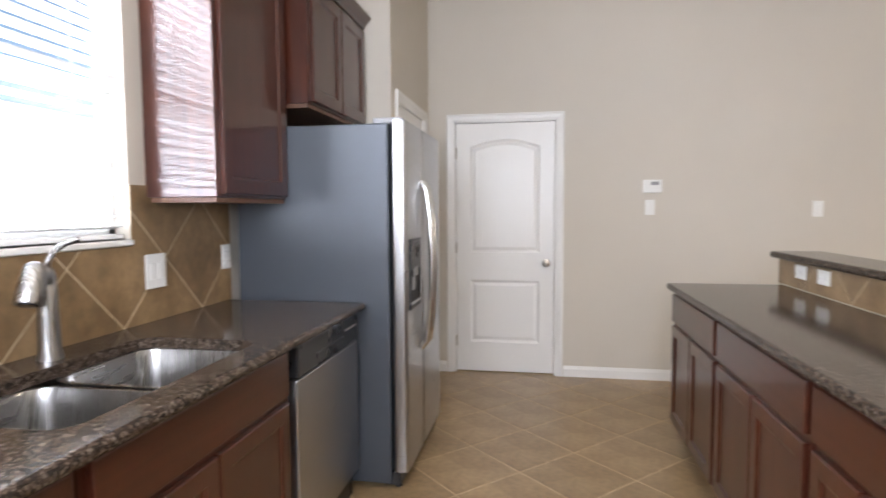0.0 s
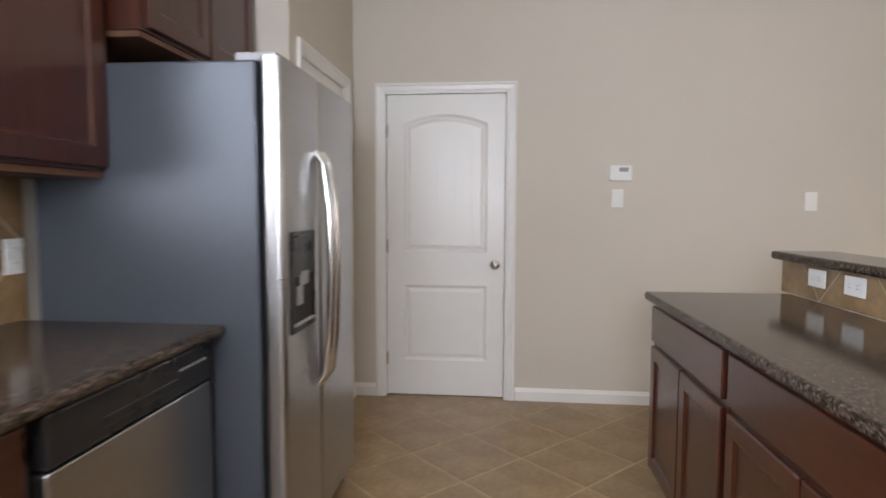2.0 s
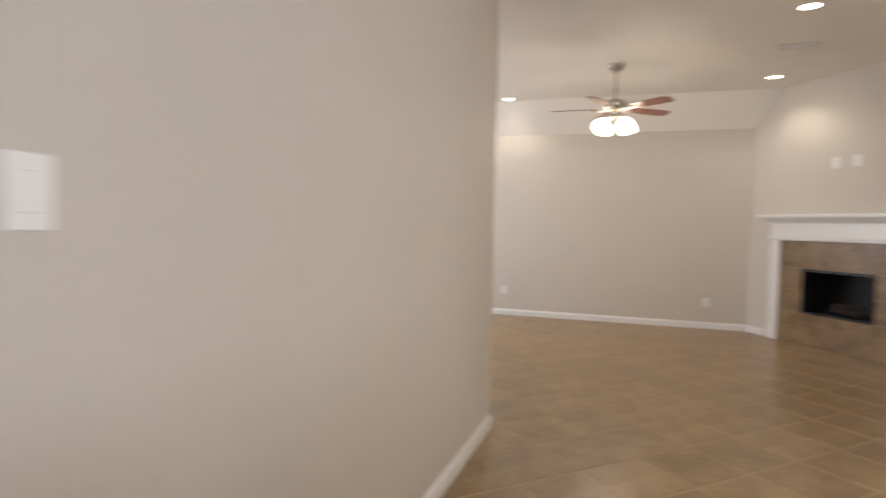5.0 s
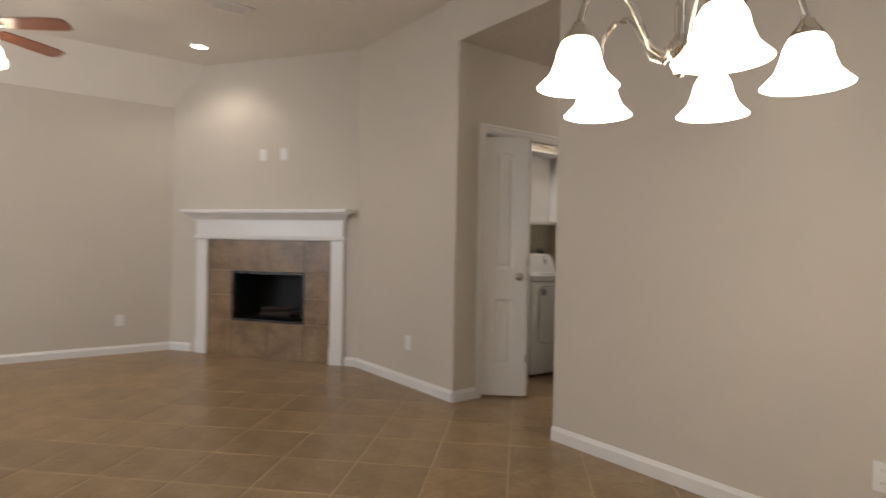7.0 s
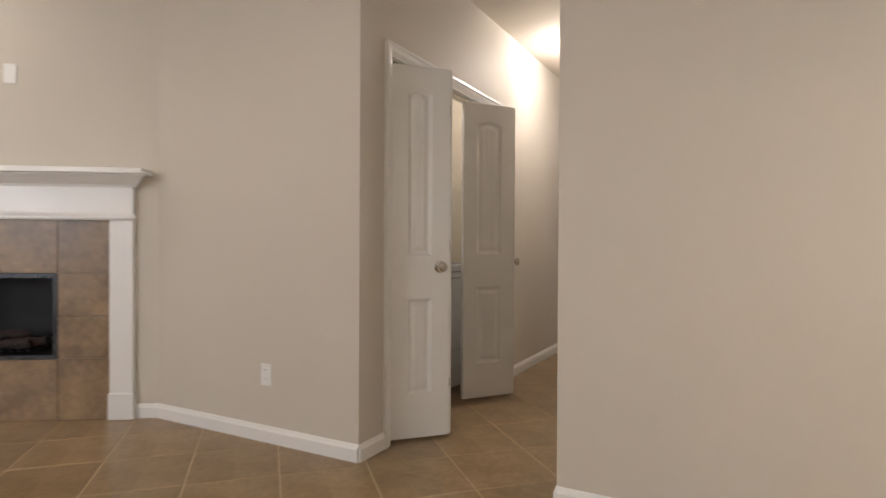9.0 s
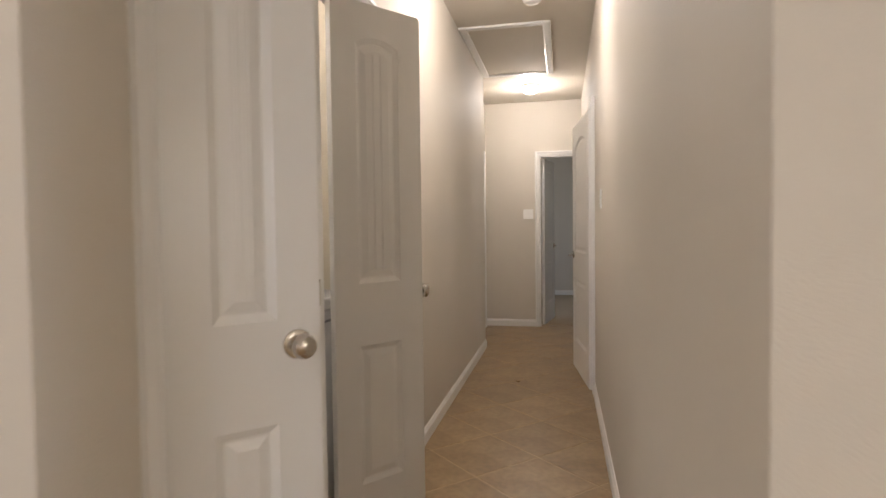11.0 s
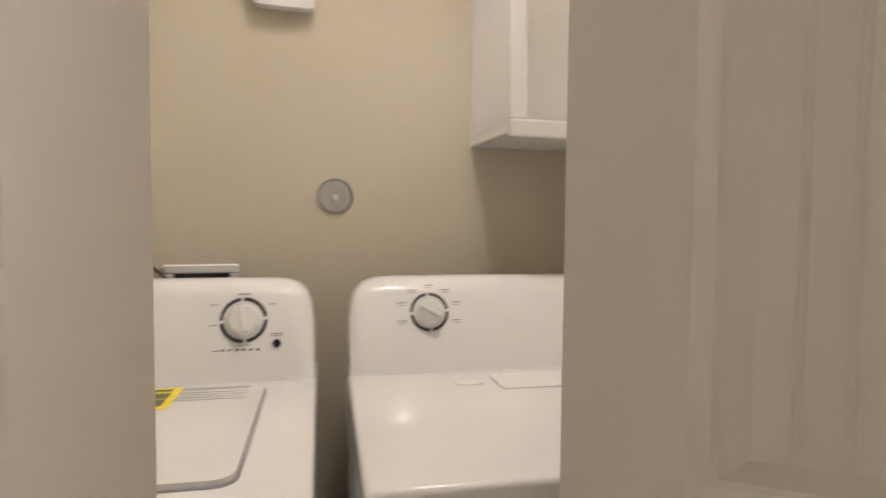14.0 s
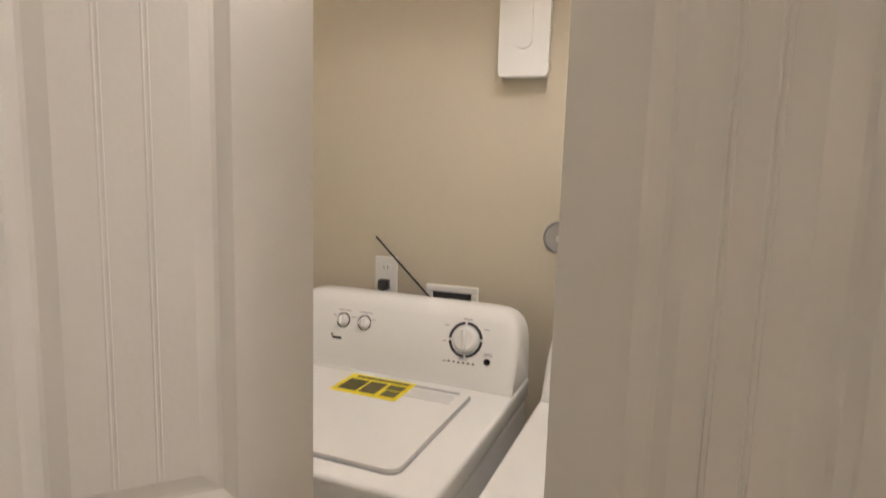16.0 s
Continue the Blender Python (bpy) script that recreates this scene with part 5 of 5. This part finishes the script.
for turn in (55, 90, 125, 160, 200, -20, 20):
    a = radians(turn)
    cx, cy = 0.062 * math.cos(a), 0.056 * math.sin(a)
    bars(dm, dr, [(cx - 0.010, cy, 0.020, 0.0022), (cx - 0.007, cy - 0.005, 0.014, 0.0016)])
d2 = on_console(CX0, -5.205, 1.035, 0.911, CZ1)
dial(d2, 0.023, dr, 20, "small_dial")
bars(d2, dr, [(-0.025, 0.04, 0.05, 0.003), (-0.024, -0.038, 0.045, 0.005)], INK)
part("lint_door", prism(rounded(6.33, -5.17, 6.43, -4.85, 0.01, 3), 0.9152, 0.9176), ENAMEL, dr, "lint screen cover")
part("lint_grip", prism([(6.385 + 0.018 * math.cos(2 * math.pi * k / 20), -4.80 + 0.03 * math.sin(2 * math.pi * k / 20)) for k in range(20)], 0.9152, 0.9165), ENAMEL, dr)
M4 = Matrix(((0, 0, -1, MX + 0.0125), (1, 0, 0, 0), (0, 1, 0, 0), (0, 0, 0, 1)))
dd = part("dryer_door", prism(rounded(DR0 + 0.09, 0.30, DR1 - 0.09, 0.815, 0.07, 6), 0, 0.014, None, M4), ENAMEL, dr, "white dryer door with rounded corners", True)
part("door_gap", prism(rounded(DR0 + 0.084, 0.294, DR1 - 0.084, 0.821, 0.074, 6), 0, 0.004, None, M4), GREYPL, dd)
em = Matrix(((0, 0, -1, MX - 0.0016), (-1, 0, 0, -4.705), (0, 1, 0, 0.765), (0, 0, 0, 1)))
part("emblem", lathe([(0.0, 0.002), (0.03, 0.002), (0.033, 0.0)], 28, em), GREYPL, dd, "small grey round sticker", True)
bars(em @ Matrix.Translation((0, 0, 0.0015)), dd, [(-0.018, 0.006, 0.036, 0.006), (-0.02, -0.006, 0.04, 0.006), (-0.012, -0.018, 0.024, 0.005)], INK)

# both machines stand a little askew
for machine_ob, px, py in ((wa, MX, WA0), (dr, MX, DR1)):
    machine_ob.matrix_world = pose(px, py, 0, 0, 0, -4.5) @ Matrix.Translation((-px, -py, 0))

# upper cabinet of the laundry
lc = thing("laundry_cabinet", "white painted laundry wall cabinet above the dryer", "cabinet")
part("back_panel", box(LB - 0.012, -5.58, 1.413, LB, -4.945, 2.16), DOORW, lc)
part("bottom_board", box(6.462, -5.58, 1.413, LB - 0.012, -4.945, 1.433, 0.002), DOORW, lc)
part("top_board", box(6.462, -5.58, 2.14, LB - 0.012, -4.945, 2.16, 0.002), DOORW, lc)
part("side_board", box(6.462, -4.965, 1.433, LB - 0.012, -4.945, 2.14, 0.002), DOORW, lc)
part("side_board", box(6.462, -5.58, 1.433, LB - 0.012, -5.56, 2.14, 0.002), DOORW, lc)
part("bottom_lip", box(6.442, -5.58, 1.403, 6.462, -4.94, 1.44, 0.004, 2), DOORW, lc)
part("face_stile", box(6.444, -4.978, 1.44, 6.462, -4.94, 2.16, 0.003), DOORW, lc)
lc2 = thing("laundry_shelf", "white painted shelf on the laundry wall", "shelf")
part("board", box(6.44, -4.94, 2.14, LB, YS - T - 0.02, 2.16, 0.003), DOORW, lc2)
part("cleat", box(LB - 0.02, -4.94, 2.09, LB, YS - T - 0.02, 2.139), DOORW, lc2)

# wall fittings of the laundry
vm = Matrix(((0, 0, -1, LB), (1, 0, 0, -4.61), (0, 1, 0, 1.283), (0, 0, 0, 1)))
vt = thing("dryer_vent", "round grey dryer vent cover on the wall", "vent")
part("collar", lathe([(0.0, 0.004), (0.037, 0.004), (0.039, 0.007), (0.042, 0.005), (0.042, 0.0)], 32, vm), GREYPL, vt, "", True)
part("flap", lathe([(0.0, 0.0055), (0.036, 0.0052), (0.036, 0.004)], 32, vm), node_mat("vent_flap", (0.42, 0.40, 0.37), 0.35, 0, 10, (0.36, 0.34, 0.32)), vt, "", True)
# highlight on the flap, put in as a small white block
part("glint_tab", box(LB - 0.012, -4.615, 1.27, LB - 0.006, -4.603, 1.286, 0.002), PLASTIC, vt)
lo = outlet(facing(LB, -4.11, -1, 0) @ Matrix.Translation((0, 0, 1.137)), "white laundry outlet with a black plug")
pl = part("plug", box(-0.016, 0.007, -0.040, 0.016, 0.035, -0.008, 0.006, 2), BLACK, lo, "black plug")
part("cable", tube([(0, 0.03, -0.03), (0.0, 0.04, -0.07), (0.02, 0.03, -0.14), (0.06, 0.02, -0.24)], 0.005, 8), BLACK, pl, "", True)
wb = thing("washer_box", "white recessed washer supply box in the wall", "supply box")
for p in ((-4.394, 0.99, -4.238, 1.01), (-4.394, 1.105, -4.238, 1.125), (-4.394, 1.01, -4.374, 1.105), (-4.258, 1.01, -4.238, 1.105)):
    part("frame", box(LB - 0.012, p[0], p[1], LB, p[2], p[3], 0.003), PLASTIC, wb)
# no recess is cut: the shade inside is this flat dark sheet
part("back", box(LB - 0.003, -4.374, 1.01, LB - 0.001, -4.258, 1.105), INK, wb)
for y in (-4.345, -4.285):
    part("valve", cyl(pose(LB - 0.012, y, 1.065, 0, 90, 0), 0.01, 0.02, 12), CHROME, wb, "", True)
# dark slanting line on the wall, built as a plain thin rod
dh = thing("drain_hose", "thin dark rod leaning on the laundry wall", "rod")
part("rod", tube([(LB - 0.006, -4.076, 1.252), (LB - 0.02, -4.262, 1.08)], 0.003, 8), BLACK, dh, "", True)
wpnl = thing("wall_panel", "white plastic bottle-shaped fixture on the laundry wall", "wall fixture")
MP = Matrix(((0, 0, -1, LB), (1, 0, 0, -4.495), (0, 1, 0, 0.17), (0, 0, 0, 1)))
part("case", prism(rounded(-0.066, 1.53, 0.066, 1.86, 0.012, 4), 0, 0.03, None, MP), PLASTIC, wpnl, "", True)
part("cover", prism(rounded(-0.022, 1.60, 0.022, 1.84, 0.02, 4), 0.029, 0.034, None, MP), PLASTIC, wpnl, "", True)
do = thing("dryer_outlet", "brown dryer outlet with black plug", "outlet")
part("plate", box(LB - 0.006, -5.48, 1.05, LB, -5.38, 1.16, 0.002), GREYPL, do)
part("plug", cyl(pose(LB - 0.025, -5.43, 1.10, 0, 90, 0), 0.03, 0.05, 18, None, 0.006), BLACK, do, "black plug", True)
part("cable", tube([(LB - 0.045, -5.43, 1.09), (LB - 0.05, -5.43, 1.03), (LB - 0.04, -5.43, 0.95)], 0.008, 8), BLACK, do, "", True)
lt = thing("laundry_light", "round glass laundry ceiling light, lit", "ceiling light", pose(6.22, -4.72, 2.6))
part("dome", lathe([(0.09, 0.0), (0.088, -0.02), (0.06, -0.045), (0.0, -0.055)], 28), DOMEG, lt, "", True)

# ---- backsplash and floor tiles ----


def clip(poly, inside, cut):
    out = []
    for a, b in zip(poly, poly[1:] + poly[:1]):
        ia, ib = inside(a), inside(b)
        if ia:
            out.append(a)
        if ia != ib:
            out.append(cut(a, b))
    return out


def clip_rect(poly, x0, y0, x1, y1):
    """A polygon cut to a rectangle."""
    for axis, lim, sgn in ((0, x0, 1), (0, x1, -1), (1, y0, 1), (1, y1, -1)):
        poly = clip(poly, lambda p: sgn * (p[axis] - lim) >= 0,
                    lambda a, b: tuple(a[i] + (b[i] - a[i]) * (lim - a[axis]) / (b[axis] - a[axis]) for i in (0, 1)))
        if len(poly) < 3:
            return []
    return poly


def area(poly):
    return abs(sum(a[0] * b[1] - b[0] * a[1] for a, b in zip(poly, poly[1:] + poly[:1]))) / 2


def diamonds(x0, y0, x1, y1, side, gap, ox, oy):
    """Square tiles laid on the slant over a rectangle, cut at its edges."""
    r = (side - gap) / math.sqrt(2)
    step = side / math.sqrt(2)
    made = []
    i0, i1 = math.floor((x0 - ox) / step) - 1, math.ceil((x1 - ox) / step) + 1
    j0, j1 = math.floor((y0 - oy) / step) - 1, math.ceil((y1 - oy) / step) + 1
    for i in range(i0, i1 + 1):
        for j in range(j0, j1 + 1):
            if (i + j) % 2:
                continue
            cx, cy = ox + i * step, oy + j * step
            poly = clip_rect([(cx + r, cy), (cx, cy + r), (cx - r, cy), (cx, cy - r)], x0, y0, x1, y1)
            if len(poly) >= 3 and area(poly) > 2e-4:
                made.append((cx, cy, poly, abs(area(poly) - 2 * r * r) < 1e-6))
    return made


def splash(name, label, m, x0, y0, x1, y1, ox, oy, side=0.347):
    """Diagonal backsplash tiles on a thin grout bed; m lays plan x, y on the wall with z out of it."""
    bed = tagged(link_mesh(name, prism([(x0, y0), (x1, y0), (x1, y1), (x0, y1)], 0.0, 0.005, None, m), SPLASHG), label, "backsplash", kind="structure")
    for cx, cy, poly, whole in diamonds(x0, y0, x1, y1, side, 0.007, ox, oy):
        part("tile", prism(poly, 0.004, 0.0068, None, m), SPLASHT, bed)
    return bed


BEFORE = set(bpy.data.objects)
MW = Matrix(((0, 0, 1, KX), (1, 0, 0, 0), (0, 1, 0, 0), (0, 0, 0, 1)))
splash("backsplash_window", "brown slate-look diagonal tile backsplash below the window", MW, -5.9, CT, WY1, 1.215, -2.551, CT)
splash("backsplash_side", "brown slate-look diagonal tile backsplash under the wall cabinet", MW, WY1, CT, -2.06, 1.444, -2.551, CT)
MI = Matrix(((0, 0, -1, BX + 0.012), (1, 0, 0, 0), (0, 1, 0, 0), (0, 0, 0, 1)))
splash("backsplash_island", "brown diagonal tile backsplash below the bar", MI, IY0, CT, -1.04, 1.056, -1.60, 0.912)

KITCHEN += [o for o in bpy.data.objects if o not in BEFORE and o.parent is None]
for o in KITCHEN:
    o.location.x += KO

TILE, GAP, OX, OY = 0.406, 0.008, 0.23, -0.046
fl = tagged(link_mesh("floor", box(KX + KO - T, -10.0, -0.1, EX + T, LN + T, -0.0015), GROUT), "brown ceramic floor tiles laid diagonally with tan grout", "floor", kind="structure")
rest = bmesh.new()
full = None
count = 0
for x0, y0, x1, y1 in ((KX + KO, -5.98, 1.45, 0.0), (1.45, YS, WX, 0.0), (WX, YS, EX, LN), (HX0, HEND - T, 5.98, YS), (5.98, -5.58, LB, YS - T)):
    for cx, cy, poly, whole in diamonds(x0, y0, x1, y1, TILE, GAP, OX, OY):
        near = (-1.2 < cx < 1.3 and -2.9 < cy) or (1.3 <= cx < 6.0 and cy > -7.2 and cy < 0) or (6.0 <= cx < 7.6 and -3.6 < cy < 0)
        if near and count < 295:
            count += 1
            if whole and full is None:
                r = (TILE - GAP) / math.sqrt(2)
                b = prism([(r, 0), (0, r), (-r, 0), (0, -r)], -0.012, 0.0)
                es = [e for e in b.edges if all(v.co.z > -0.001 for v in e.verts)]
                bmesh.ops.bevel(b, geom=es, offset=0.002, segments=1, affect="EDGES")
                o = part("tile", b, FLOORT, fl)
                full = o.data
                o.location = (cx, cy, 0)
            elif whole:
                o = new("tile", full)
                o.parent = fl
                o.location = (cx, cy, 0)
            else:
                part("tile", prism(poly, -0.012, 0.0), FLOORT, fl)
        else:
            prism(poly, -0.012, 0.0, rest)
tagged(part("far_tiles", rest, FLOORT, fl, "brown ceramic floor tiles farther off"), kind="stuff")
